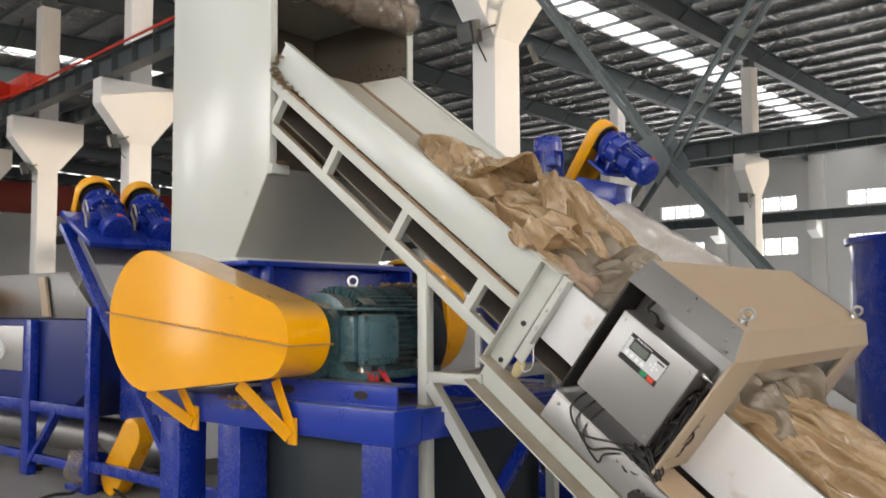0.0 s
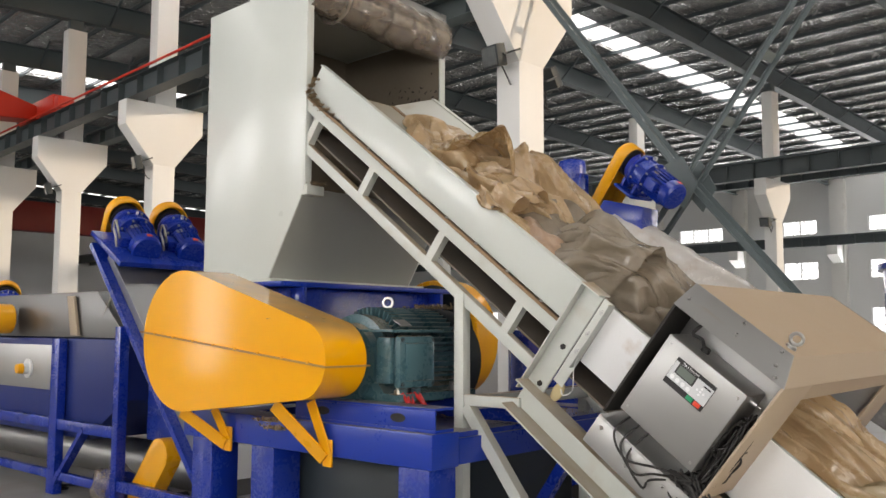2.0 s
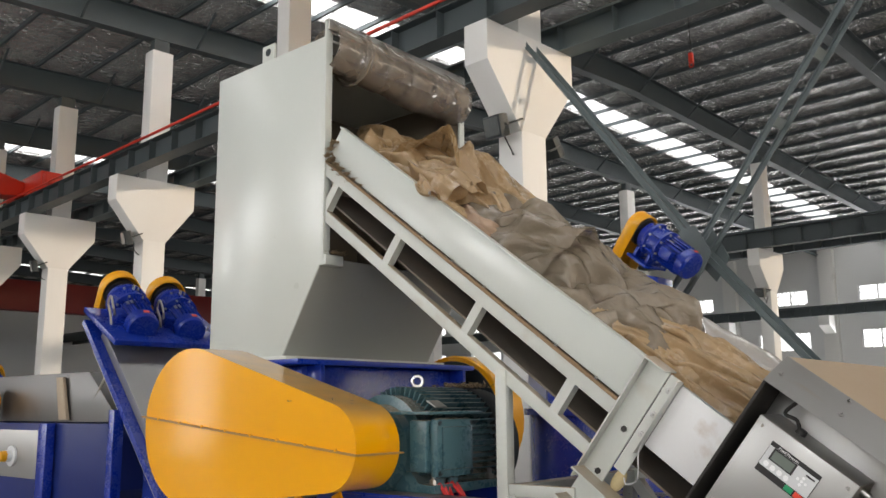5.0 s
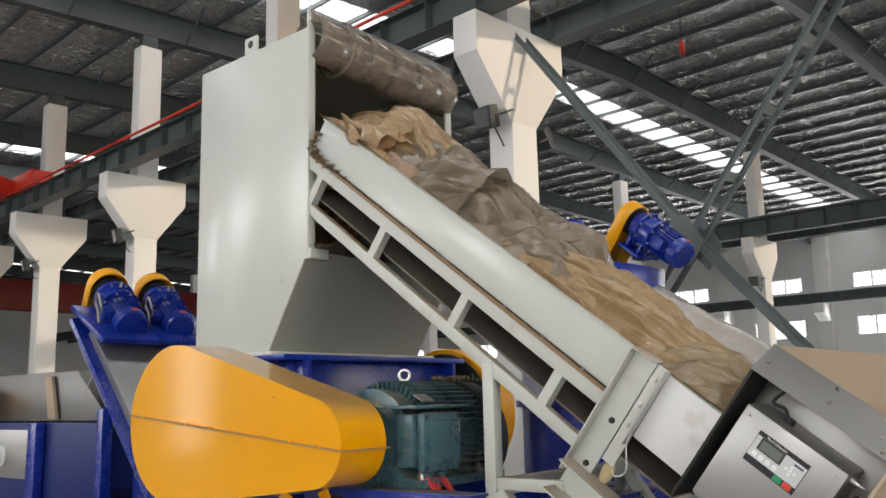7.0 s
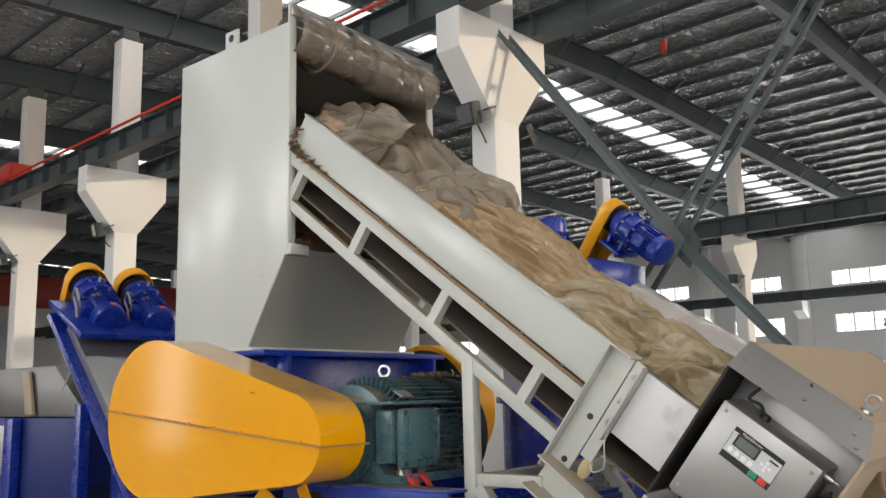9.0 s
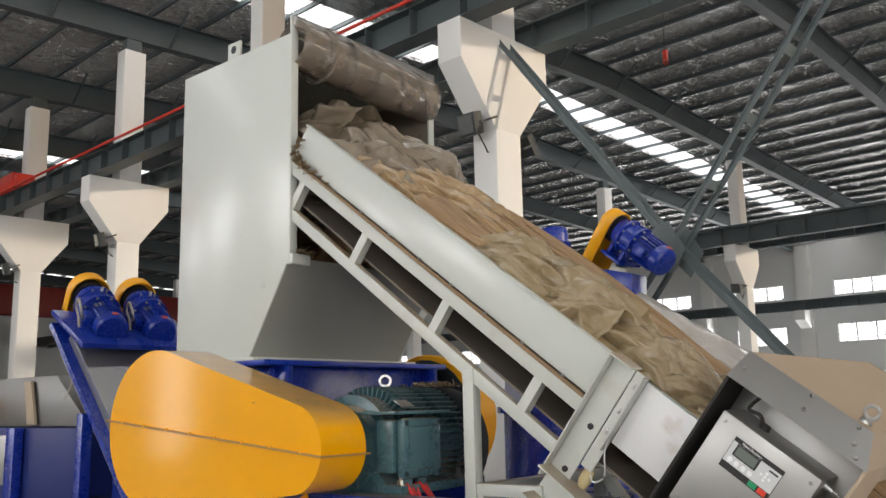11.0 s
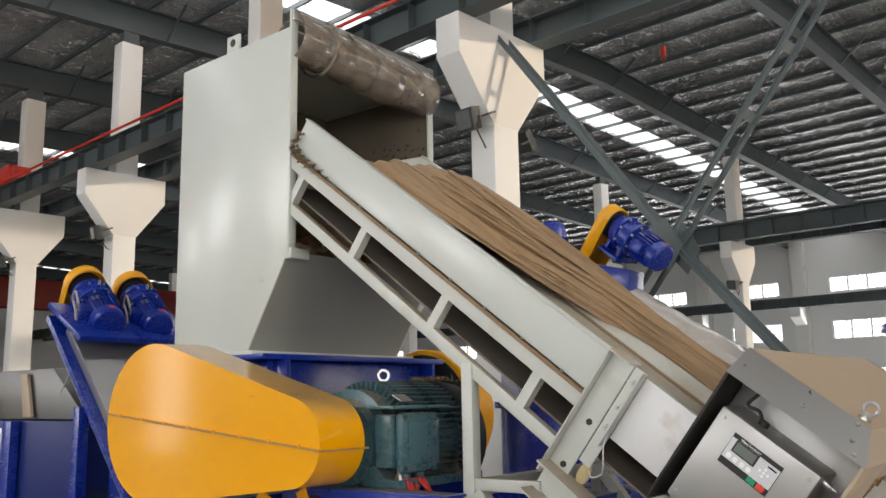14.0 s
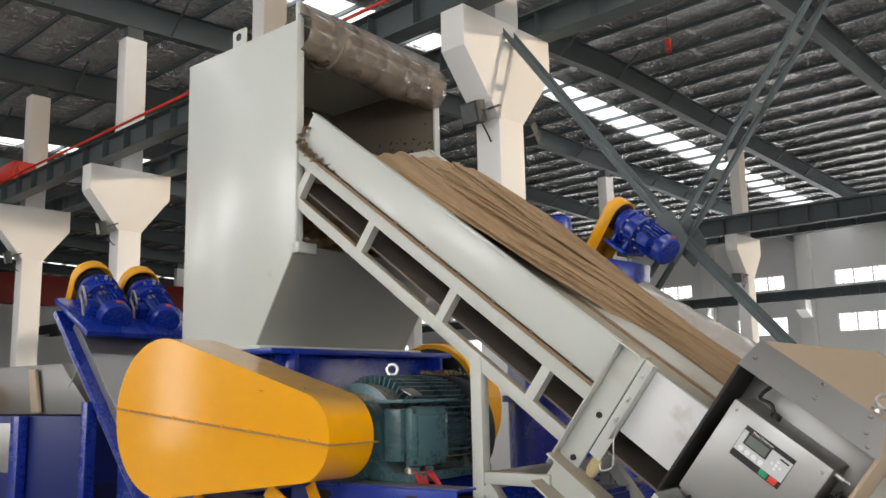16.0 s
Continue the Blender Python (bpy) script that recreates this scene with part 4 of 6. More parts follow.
scrap_heap("fibre_scraps", "brown shredded scraps lying on the yellow guard", [(-3.82, 2.88, 1.665, 0.10, 0.06), (-4.45, 2.9, 1.85, 0.05, 0.05), (-3.7, 2.92, 1.645, 0.06, 0.05)], 0.028, 150)
scrap_heap("fibre_scraps", "brown shredded scraps lying on the motor", [tuple(mo.matrix_world @ Vector((0.03, 0.62, 0.305))) + (0.05, 0.07), tuple(mo.matrix_world @ Vector((0.04, 0.70, 0.305))) + (0.06, 0.05)], 0.034, 220)
scrap_heap("fibre_scraps", "tufts of brown fibre on the blue base", [(-4.16, 2.99, 1.10, 0.07, 0.02), (-4.1, 2.985, 1.06, 0.05, 0.01), (-3.3, 4.2, 1.13, 0.3, 0.25)], 0.03, 420)

# ---------- inclined belt conveyor ----------
INC = 37.15
CONV = pose(-4.22, 3.38, 3.24, 0, INC, 0)     # x runs down the slope, z stands off it
CW = 1.08                                      # outer width
LOW = 5.1                                      # length of the slope
cv = thing("belt_conveyor", "pale grey steel inclined belt conveyor rising to the hopper", "conveyor", m=CONV)
for side in (0, 1):
    y0 = 0.0 if side == 0 else CW - 0.05
    s_ = 1 if side == 0 else -1
    yo = 0.0 if side == 0 else CW
    bm = B()
    box(bm, (0.0, yo + s_ * 0.012, -0.205), (2.36, yo + s_ * 0.020, 0.0), 0.002)
    box(bm, (0.0, yo - s_ * 0.002, -0.006), (2.36, yo + s_ * 0.045, 0.003), 0.001)
    part("side_panel", bm, M["grey_paint"], cv)
    bm = B()
    box(bm, (0.02, yo - s_ * 0.010, -0.2255), (2.35, yo + s_ * 0.011, -0.211), 0.002)
    part("seal_strip", bm, M["wood"], cv, "rusty brown seal strip")
    for k in range(9):
        bm = B()
        lathe(bm, (0.2 + k * 0.25, yo - s_ * 0.004, -0.206), (0, 0, 1), [(0, 0.009), (0.009, 0.008)], 8)
        part("bolt", bm, M["steel"], cv)
    bm = B()
    box(bm, (-0.02, yo, -0.292), (2.36, yo + s_ * 0.05, -0.227), 0.004)
    part("upper_chord", bm, M["frame_paint"], cv)
    bm = B()
    box(bm, (0.12, yo, -0.512), (2.36, yo + s_ * 0.05, -0.452), 0.004)
    part("lower_chord", bm, M["frame_paint"], cv)
    for s in (0.15, 0.765, 1.44, 2.075):
        bm = B()
        beam(bm, (s + 0.03, yo + s_ * 0.025, -0.29), (s + 0.03 + 0.0, yo + s_ * 0.025, -0.454), 0.05, 0.048, (0, 1, 0))
        part("strut", bm, M["frame_paint"], cv)
    # end post: a channel with two flanges
    bm = B()
    box(bm, (2.355, yo - s_ * 0.004, -0.60), (2.47, yo + s_ * 0.008, 0.012), 0.002)
    box(bm, (2.355, yo - s_ * 0.055, -0.60), (2.363, yo - s_ * 0.005, 0.012), 0.002)
    box(bm, (2.355, yo - s_ * 0.055, 0.012), (2.47, yo + s_ * 0.05, 0.02), 0.002)
    part("end_post", bm, M["frame_paint"], cv)
    bm = B()
    box(bm, (2.475, yo - s_ * 0.002, -0.46), (2.535, yo + s_ * 0.006, 0.012), 0.002)
    box(bm, (2.527, yo - s_ * 0.05, -0.34), (2.535, yo - s_ * 0.003, 0.012), 0.002)
    part("splice_flange", bm, M["frame_paint"], cv)
    for zz in (-0.05, -0.17, -0.27):
        bm = B()
        lathe(bm, (2.505, yo - s_ * 0.002, zz), (0, -s_, 0), [(0, 0.014), (0.01, 0.014), (0.011, 0.007), (0.02, 0.007)], 6)
        part("bolt", bm, M["steel_bright"], cv)
    for zz in (-0.3, -0.52):
        bm = B()
        lathe(bm, (2.43, yo - s_ * 0.004, zz), (0, -s_, 0), [(0, 0.014), (0.008, 0.014)], 6)
        part("bolt", bm, M["rubber"], cv)
    bm = B()
    box(bm, (2.536, yo + s_ * 0.004, -0.30), (LOW, yo + s_ * 0.016, -0.004), 0.002)
    part("white_side_board", bm, M["white_panel"], cv, "stained white plastic side board")
    bm = B()
    prism(bm, [(2.36, yo + s_ * i, k) for i, k in ((-0.10, -0.545), (0.02, -0.545), (0.02, -0.70), (-0.10, -0.70), (-0.10, -0.692), (0.012, -0.692), (0.012, -0.553), (-0.10, -0.553))], (LOW - 2.36, 0, 0))
    part("lower_channel", bm, M["frame_paint"], cv)
bm = B()
box(bm, (0.0, 0.33, -0.145), (LOW, 0.77, -0.135))
part("belt", bm, M["belt"], cv, "dusty grey conveyor belt")
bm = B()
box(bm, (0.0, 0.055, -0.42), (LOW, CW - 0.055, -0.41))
part("return_belt", bm, M["belt_shaded"], cv, "dusty return run of the belt, darkened for shade")
# plate in the same darkened colour, for the shaded inside of the frame
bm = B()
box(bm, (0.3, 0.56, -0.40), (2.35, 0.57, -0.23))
part("inner_plate", bm, M["belt_shaded"], cv)
for s in (0.05, 1.2, 2.4, 3.6, 4.9):
    bm = B()
    rod(bm, (s, 0.06, -0.243 if s < 0.1 or s > 4.5 else -0.197), (s, CW - 0.06, -0.243 if s < 0.1 or s > 4.5 else -0.197), 0.095 if s < 0.1 or s > 4.5 else 0.05, 24)
    part("roller", bm, M["steel"], cv)
for ya, yb in ((0.345, 0.022), (0.735, CW - 0.022)):
    bm = B()
    prism(bm, [(0.0, ya, -0.128), (0.0, yb, -0.004), (0.0, yb, 0.0), (0.0, ya, -0.124)], (LOW, 0, 0))
    part("guide_plate", bm, M["guide"], cv, "dusty sloping steel guide plate beside the belt")
for y in (0.335, 0.70):
    bm = B()
    box(bm, (0.0, y, -0.134), (LOW, y + 0.045, -0.129))
    part("skirt_strip", bm, M["wood"], cv, "brown dusty skirt strip")
# frayed tie string and foam at the splice
bm = B()
cable(bm, [(2.53, -0.02, -0.26), (2.545, -0.03, -0.33), (2.6, -0.03, -0.42), (2.575, -0.03, -0.47), (2.55, -0.03, -0.455)], 0.003)
part("tie_string", bm, M["white_panel"], cv, "frayed white string")
bm = B()
bmesh.ops.create_icosphere(bm, subdivisions=3, radius=0.05, matrix=Matrix.Translation((2.52, 0.02, -0.5)) @ Matrix.Diagonal((0.6, 0.35, 1.1, 1)))
part("foam_plug", bm, M["foam"], cv, "yellowed foam plug")

# supports of the conveyor
st = thing("conveyor_support", "pale grey welded support frame under the conveyor", "support", m=pose(0, 0, 0))
for y in (3.37, 4.56):
    bm = B()
    box(bm, (-3.13, y, 0.0), (-3.068, y + 0.06, 1.80), 0.004)
    part("leg", bm, M["frame_paint"], st)
    bm = B()
    beam(bm, (-3.06, y + 0.03, 1.22), (-2.14, y + 0.03, 0.02), 0.06, 0.058, (0, 1, 0))
    part("brace", bm, M["frame_paint"], st)
    bm = B()
    box(bm, (-3.068, y + 0.004, 1.225), (-2.72, y + 0.056, 1.28), 0.004)
    part("tie_bar", bm, M["frame_paint"], st)
    bm = B()
    box(bm, (-2.32, y + 0.19, 0.0), (-2.23, y + 0.25, 1.1), 0.004)
    part("leg", bm, M["frame_paint"], st)
bm = B()
box(bm, (-3.12, 3.43, 1.2), (-3.05, 4.56, 1.27), 0.004)
part("cross_tie", bm, M["frame_paint"], st)

# lower, level infeed part of the line
END = CONV @ Vector((LOW, 0, 0))
inf = thing("infeed_conveyor", "pale grey level infeed belt conveyor with white side boards", "conveyor", m=pose(END.x, 3.38, END.z))
for yo, s_ in ((0, 1), (CW, -1)):
    bm = B()
    box(bm, (-0.05, yo + s_ * 0.02, -0.23), (4.2, yo + s_ * 0.032, 0.05), 0.002)
    part("white_side_board", bm, M["white_panel"], inf)
bm = B()
box(bm, (0.05, 0.06, -0.145), (4.2, CW - 0.06, -0.135))
part("belt", bm, M["belt"], inf)
for x in (0.4, 2.0, 3.9):
    for y in (0.03, CW - 0.09):
        bm = B()
        box(bm, (x, y, -END.z), (x + 0.08, y + 0.06, -0.14), 0.004)
        part("leg", bm, M["frame_paint"], inf)

# ---------- metal detector on the conveyor ----------
DET = CONV @ pose(2.88, -0.30, 0)             # its near upper corner; x down the slope
DL, DW = 0.52, 1.84
md_ = thing("metal_detector", "stainless steel metal detector tunnel hood over the conveyor", "metal detector", m=DET)
C = 0.095


bm = B()
# roof with chamfered edges all round, as one folded sheet
lo = [(0, 0, 0.275), (DL, 0, 0.275), (DL, DW, 0.275), (0, DW, 0.275)]
hi = [(0.0, C * 0.8, 0.37), (DL - 0.06, C * 0.8, 0.37), (DL - 0.06, DW - C * 0.8, 0.37), (0.0, DW - C * 0.8, 0.37)]
lv, hv = [bm.verts.new(p) for p in lo], [bm.verts.new(p) for p in hi]
bm.faces.new(hv)
for i in (1,):
    bm.faces.new((lv[i], lv[(i + 1) % 4], hv[(i + 1) % 4], hv[i]))
part("roof_plate", bm, M["steel_dusty"], md_, "dust-covered tan roof plate", smooth=None).modifiers.new("thickness", "SOLIDIFY").thickness = 0.006
bm = B()
prism(bm, [(0, -0.004, 0.272), (DL, -0.004, 0.272), (DL - 0.06, C * 0.8 - 0.004, 0.371), (0, C * 0.8 - 0.004, 0.371)], (0, 0.006, 0.003))
part("edge_plate", bm, M["steel"], md_)
bm = B()
prism(bm, [(0, DW, 0.272), (DL, DW, 0.272), (DL - 0.06, DW - C * 0.8, 0.371), (0, DW - C * 0.8, 0.371)], (0, 0.006, 0.003))
part("edge_plate", bm, M["steel"], md_)
# uphill end plates are coloured black in place of their shadow
for xx in (0.0, DL - 0.012):
    for ya, yb in ((0.0, 0.31), (DW - 0.31, DW)):
        bm = B()
        box(bm, (xx, ya, -0.27), (xx + 0.012, yb, 0.275), 0.003)
        part("end_plate", bm, M["steel_dusty"] if xx else M["rubber"], md_, "dusty end plate" if xx else "end plate, black for its shadow")
    bm = B()
    box(bm, (xx + 0.001, 0.31, 0.20), (xx + 0.011, DW - 0.31, 0.275))
    part("end_lintel", bm, M["steel_dusty"], md_)
for ya in (0.2, DW - 0.212):
    bm = B()
    box(bm, (0.013, ya, -0.45), (DL - 0.013, ya + 0.012, 0.27), 0.002)
    part("inner_wall", bm, M["steel"], md_)
bm = B()
box(bm, (0.0, 0.0, -0.43), (DL + 0.16, 0.012, -0.30), 0.003)
box(bm, (0.0, 0.0, -0.302), (DL + 0.16, 0.2, -0.29), 0.003)
part("lower_housing", bm, M["steel"], md_)
bm = B()
box(bm, (DL - 0.01, 0.0, -0.30), (DL + 0.20, 0.22, -0.288), 0.003)
part("foot_ledge", bm, M["steel_dusty"], md_)
bm = B()
box(bm, (0.02, 0.24, -0.55), (DL - 0.02, DW - 0.24, -0.45), 0.01)
part("coil_box", bm, M["steel"], md_)
for x, y in ((0.0 + 0.03, 0.035), (0.26, 0.035), (0.44, 0.035), (0.25, 0.07), (0.42, 0.07), (0.47, 0.012)):
    bm = B()
    zz = 0.272 + (y / 0.076) * 0.099
    lathe(bm, (x, y - 0.006, zz), (0, -0.78, 0.62), [(0, 0.008), (0.005, 0.006)], 10)
    part("screw", bm, M["steel_bright"], md_)
for yy in (0.16, DW - 0.16):
    bm = B()
    lathe(bm, (DL - 0.11, yy, 0.372), (0, 0, 1), [(0, 0.022), (0.01, 0.02), (0.011, 0.01), (0.025, 0.009)], 14)
    ring(bm, (DL - 0.11, yy, 0.412), (0.4, -0.9, 0.1), 0.022, 0.007)
    part("eye_bolt", bm, M["steel_bright"], md_, "steel lifting eye bolt")
for k in range(4):
    bm = B()
    lathe(bm, (0.04 + 0.17 * k, -0.004, -0.33 - 0.05 * (k % 2)), (0, -1, 0), [(0, 0.009), (0.006, 0.006)], 10)
    part("screw", bm, M["steel_bright"], md_)

# control box
ctl = thing("control_box", "stainless steel control box with keypad and display", "control box", m=DET @ pose(0.055, 0.0, -0.21))
S = 0.378
bm = B()
box(bm, (0, 0.0, 0), (S, 0.19, S), 0.008)
part("cabinet", bm, M["steel"], ctl)
for x in (0.025, S - 0.025):
    for z in (0.03, S - 0.03):
        bm = B()
        lathe(bm, (x, 0.001, z), (0, -1, 0), [(0, 0.007), (0.004, 0.005)], 10)
        part("screw", bm, M["steel_bright"], ctl)
pn = B()
box(pn, (0.145, -0.002, 0.175), (0.335, 0.001, 0.292))
kp = part("keypad", pn, M["bar_black"], ctl, "keypad with display, green and red keys", m=pose(-0.062, 0, 0.036))
bm = B()
box(bm, (0.147, -0.0035, 0.2), (0.333, -0.002, 0.276))
part("foil", bm, M["membrane"], kp)
bm = B()
box(bm, (0.165, -0.005, 0.232), (0.255, -0.0036, 0.276))
part("bezel", bm, M["bar_black"], kp)
bm = B()
box(bm, (0.172, -0.0062, 0.237), (0.248, -0.005, 0.271))
part("display", bm, M["lcd"], kp, "grey display")
for k in range(4):
    bm = B()
    lathe(bm, (0.168 + k * 0.026, -0.0036, 0.214), (0, -1, 0), [(0, 0.0095), (0.0015, 0.009)], 16)
    part("round_key", bm, M["key_white"], kp)
for dx, dz in ((0, 0), (0.015, 0.0), (-0.015, 0), (0, 0.013), (0, -0.013)):
    bm = B()
    lathe(bm, (0.292 + dx, -0.0036, 0.238 + dz), (0, -1, 0), [(0, 0.0055), (0.0015, 0.005)], 10)
    part("arrow_key", bm, M["key_white"], kp)
for x, mm in ((0.272, "key_green"), (0.308, "key_red")):
    bm = B()
    box(bm, (x - 0.015, -0.0055, 0.179), (x + 0.015, -0.0021, 0.198), 0.001)
    part("start_key" if mm == "key_green" else "stop_key", bm, M[mm], kp, "green start key" if mm == "key_green" else "red stop key")
fc = bpy.data.curves.new("caption", "FONT")
fc.body, fc.size, fc.align_x = "Metal Detector", 0.0125, "CENTER"
fc.extrude = 0.0003
fc.materials.append(M["key_white"])
cap = new("caption", fc)
cap.parent = kp
cap.matrix_local = pose(0.215, -0.0026, 0.2795, 90, 0, 0)
tagged(cap, "white printed caption")
bm = B()
box(bm, (0.292, -0.0045, 0.262), (0.325, -0.0036, 0.268))
part("printed_bar", bm, M["bar_black"], kp)
bm = B()
cable(bm, [(0.05, 0.12, S + 0.09), (0.04, 0.10, S + 0.03), (0.09, 0.09, S + 0.035), (0.12, 0.1, S - 0.005)], 0.007)
lathe(bm, (0.12, 0.1, S - 0.002), (0, 0, 1), [(0, 0.02), (0.02, 0.018)], 12)
part("signal_cable", bm, M["cable"], ctl, "short black signal cable with gland")
bm = B()
lathe(bm, (S, 0.07, S * 0.93), (1, 0, 0), [(0, 0.014), (0.03, 0.012), (0.031, 0.005), (0.05, 0.005)], 12)
part("switch", bm, M["steel_bright"], ctl, "small toggle switch")
# coiled cables beside the box
cb = thing("cable_bundle", "tangle of coiled black cables under the control box", "cable", m=DET)
rng = random.Random(21)


def tangle(c, spread, turns, r=0.0048):
    """One loose cable wound round c."""
    pts = []
    a0, sx, sz = rng.uniform(0, 6), spread[0] * rng.uniform(0.6, 1.1), spread[2] * rng.uniform(0.6, 1.1)
    for i in range(turns):
        a = a0 + i * rng.uniform(0.6, 1.0)
        pts.append((c[0] + sx * math.cos(a) + rng.gauss(0, 0.012), c[1] + spread[1] * rng.uniform(-1, 1), c[2] + sz * math.sin(a) + rng.gauss(0, 0.015)))
    bm = B()
    cable(bm, pts, r)
    part("cable", bm, M["cable"], cb)


for k in range(12):
    tangle((0.475, 0.09, -0.10), (0.035, 0.07, 0.17), 12)
for k in range(9):
    tangle((0.46, 0.03, -0.29), (0.08, 0.03, 0.055), 13)
for k in range(4):
    tangle((0.56, -0.02, -0.40), (0.06, 0.012, 0.07), 10, 0.006)
for k in range(3):
    bm = B()
    cable(bm, [(0.10 + 0.05 * k, 0.05, -0.215), (0.10 + 0.05 * k, -0.012, -0.30 - 0.02 * k), (0.20 + 0.06 * k, -0.016, -0.35 - 0.02 * k), (0.33, -0.012, -0.28 - 0.03 * k), (0.44, 0.03, -0.25)], 0.005)
    part("cable", bm, M["cable"], cb)
bm = B()
ring(bm, (0.53, 0.01, -0.42), (0.3, 0.2, 1), 0.03, 0.008)
part("cable_tie", bm, M["key_white"], cb, "white cable tie")
scrap_heap("fibre_scraps", "brown shredded scraps caught at the hopper mouth", [(-4.29, 3.39, 3.06, 0.010, 0.012), (-4.28, 3.385, 3.02, 0.012, 0.010), (-4.25, 3.385, 2.985, 0.018, 0.010), (-4.20, 3.385, 2.945, 0.02, 0.010), (-4.13, 3.385, 2.90, 0.018, 0.008), (-4.07, 3.385, 2.855, 0.012, 0.008), (-4.30, 3.43, 2.505, 0.015, 0.03)], 0.013, 1300)

# fluff caught where the conveyor meets the hopper
scrap_heap("fibre_scraps", "brown shredded fluff caught between conveyor and hopper", [tuple(CONV @ Vector(p)) + (0.014, 0.008) for p in ((0.02, -0.012, -0.10), (0.025, -0.014, -0.14), (0.03, -0.016, -0.18), (0.07, -0.016, -0.195), (0.12, -0.014, -0.202), (0.17, -0.012, -0.204), (0.23, -0.010, -0.205))], 0.024, 420)

# ---------- other machines ----------


def gearmotor(name, label, m, wires=True):
    """A blue geared motor under a yellow belt hood; its shaft runs along its x."""
    g = thing(name, label, "geared motor", "geared motors", m=m)
    bm = B()
    lathe(bm, (0, 0, 0), (1, 0, 0), [(0, 0.09), (0.03, 0.15), (0.1, 0.165), (0.12, 0.185), (0.15, 0.185), (0.16, 0.16), (0.27, 0.15), (0.28, 0.18), (0.31, 0.18), (0.32, 0.13)], 28)
    part("gearbox", bm, M["blue"], g)
    bm = B()
    lathe(bm, (0.32, 0, 0), (1, 0, 0), [(0, 0.125), (0.24, 0.125)], 28)
    part("motor_body", bm, M["blue"], g)
    bm = B()
    box(bm, (-0.115, -0.02, -0.0035), (0.115, 0.02, 0.0035))
    fin = mesh_of("cooling_fin", bm, M["blue"])
    for i in range(24):
        piece("cooling_fin", fin, g, Matrix.Rotation(2 * math.pi * i / 24, 4, "X") @ Matrix.Translation((0.44, 0.137, 0)))
    bm = B()
    lathe(bm, (0, 0, 0), (1, 0, 0), [(0, 0.012), (0.016, 0.012), (0.017, 0.006), (0.026, 0.006)], 6)
    bolt = mesh_of("flange_bolt", bm, M["steel"])
    for i in range(8):
        for xx, rr in ((0.15, 0.17), (0.31, 0.162)):
            piece("flange_bolt", bolt, g, Matrix.Rotation(2 * math.pi * (i + 0.5) / 8, 4, "X") @ Matrix.Translation((xx, rr, 0)))
    for i in range(6):
        bm = B()
        box(bm, (0.165, -0.008, 0.145), (0.275, 0.008, 0.172), 0.003, Matrix.Rotation(2 * math.pi * i / 6, 4, "X"))
        part("gearbox_rib", bm, M["blue"], g)
    bm = B()
    lathe(bm, (0.56, 0, 0), (1, 0, 0), [(0, 0.145), (0.09, 0.145), (0.11, 0.13), (0.115, 0.1)], 28)
    part("fan_cowl", bm, M["blue"], g)
    bm = B()
    box(bm, (0.38, -0.2, -0.05), (0.52, -0.11, 0.06), 0.012)
    part("terminal_box", bm, M["blue"], g)
    bm = B()
    box(bm, (0.34, -0.05, 0.128), (0.40, 0.03, 0.134), 0.002, Matrix.Rotation(radians(20), 4, "X"))
    part("name_plate", bm, M["steel"], g, "small bright rating plate")
    bm = B()
    prism(bm, [(0.60, -0.02, 0.149), (0.64, -0.02, 0.149), (0.64, 0.03, 0.149), (0.60, 0.03, 0.149)], (0, 0, 0.003))
    part("warning_mark", bm, M["key_red"], g, "small red mark")
    bm = B()
    box(bm, (0.02, -0.17, -0.25), (0.3, 0.17, -0.22), 0.004)
    box(bm, (0.05, -0.12, -0.22), (0.09, 0.12, -0.12), 0.004)
    box(bm, (0.22, -0.12, -0.22), (0.26, 0.12, -0.12), 0.004)
    part("mount", bm, M["blue"], g)
    bm = B()
    ring(bm, (0.21, 0, 0.19), (0, 1, 0), 0.022, 0.006)
    part("eye_bolt", bm, M["steel_bright"], g)
    if wires:
        bm = B()
        cable(bm, [(0.45, -0.2, 0.02), (0.52, -0.25, 0.12), (0.36, -0.24, 0.16), (0.30, -0.22, 0.05), (0.5, -0.24, 0.0), (0.62, -0.2, -0.35), (0.55, -0.22, -0.8)], 0.011)
        part("cable", bm, M["grey_cable"], g, "looped grey cable")
    return g


def belt_hood(g, length, r=0.2, w=0.13, mat="yellow_plain"):
    """A long round-ended open hood behind a geared motor, pointing down its -z."""
    bm = B()
    pts = [(r * math.cos(radians(a)), r * math.sin(radians(a))) for a in range(0, 181, 12)]
    path = [(-r, -length)] + [(y, z) for y, z in reversed(pts)] + [(r, -length)]
    vo, vi = [], []
    for y, z in path:
        vo.append(bm.verts.new((-0.03 - w, y, z + 0.02)))
        vi.append(bm.verts.new((-0.03, y, z + 0.02)))
    for i in range(len(path) - 1):
        bm.faces.new((vo[i], vo[i + 1], vi[i + 1], vi[i]))
    bm.faces.new(vo)
    h = part("belt_hood", bm, M[mat], g, "yellow open-fronted belt hood")
    h.modifiers.new("thickness", "SOLIDIFY").thickness = 0.012
    bm = B()
    lathe(bm, (-0.1, 0, 0.0), (1, 0, 0), [(0, 0.15), (0.08, 0.15)], 24)
    part("pulley", bm, M["rubber"], g)


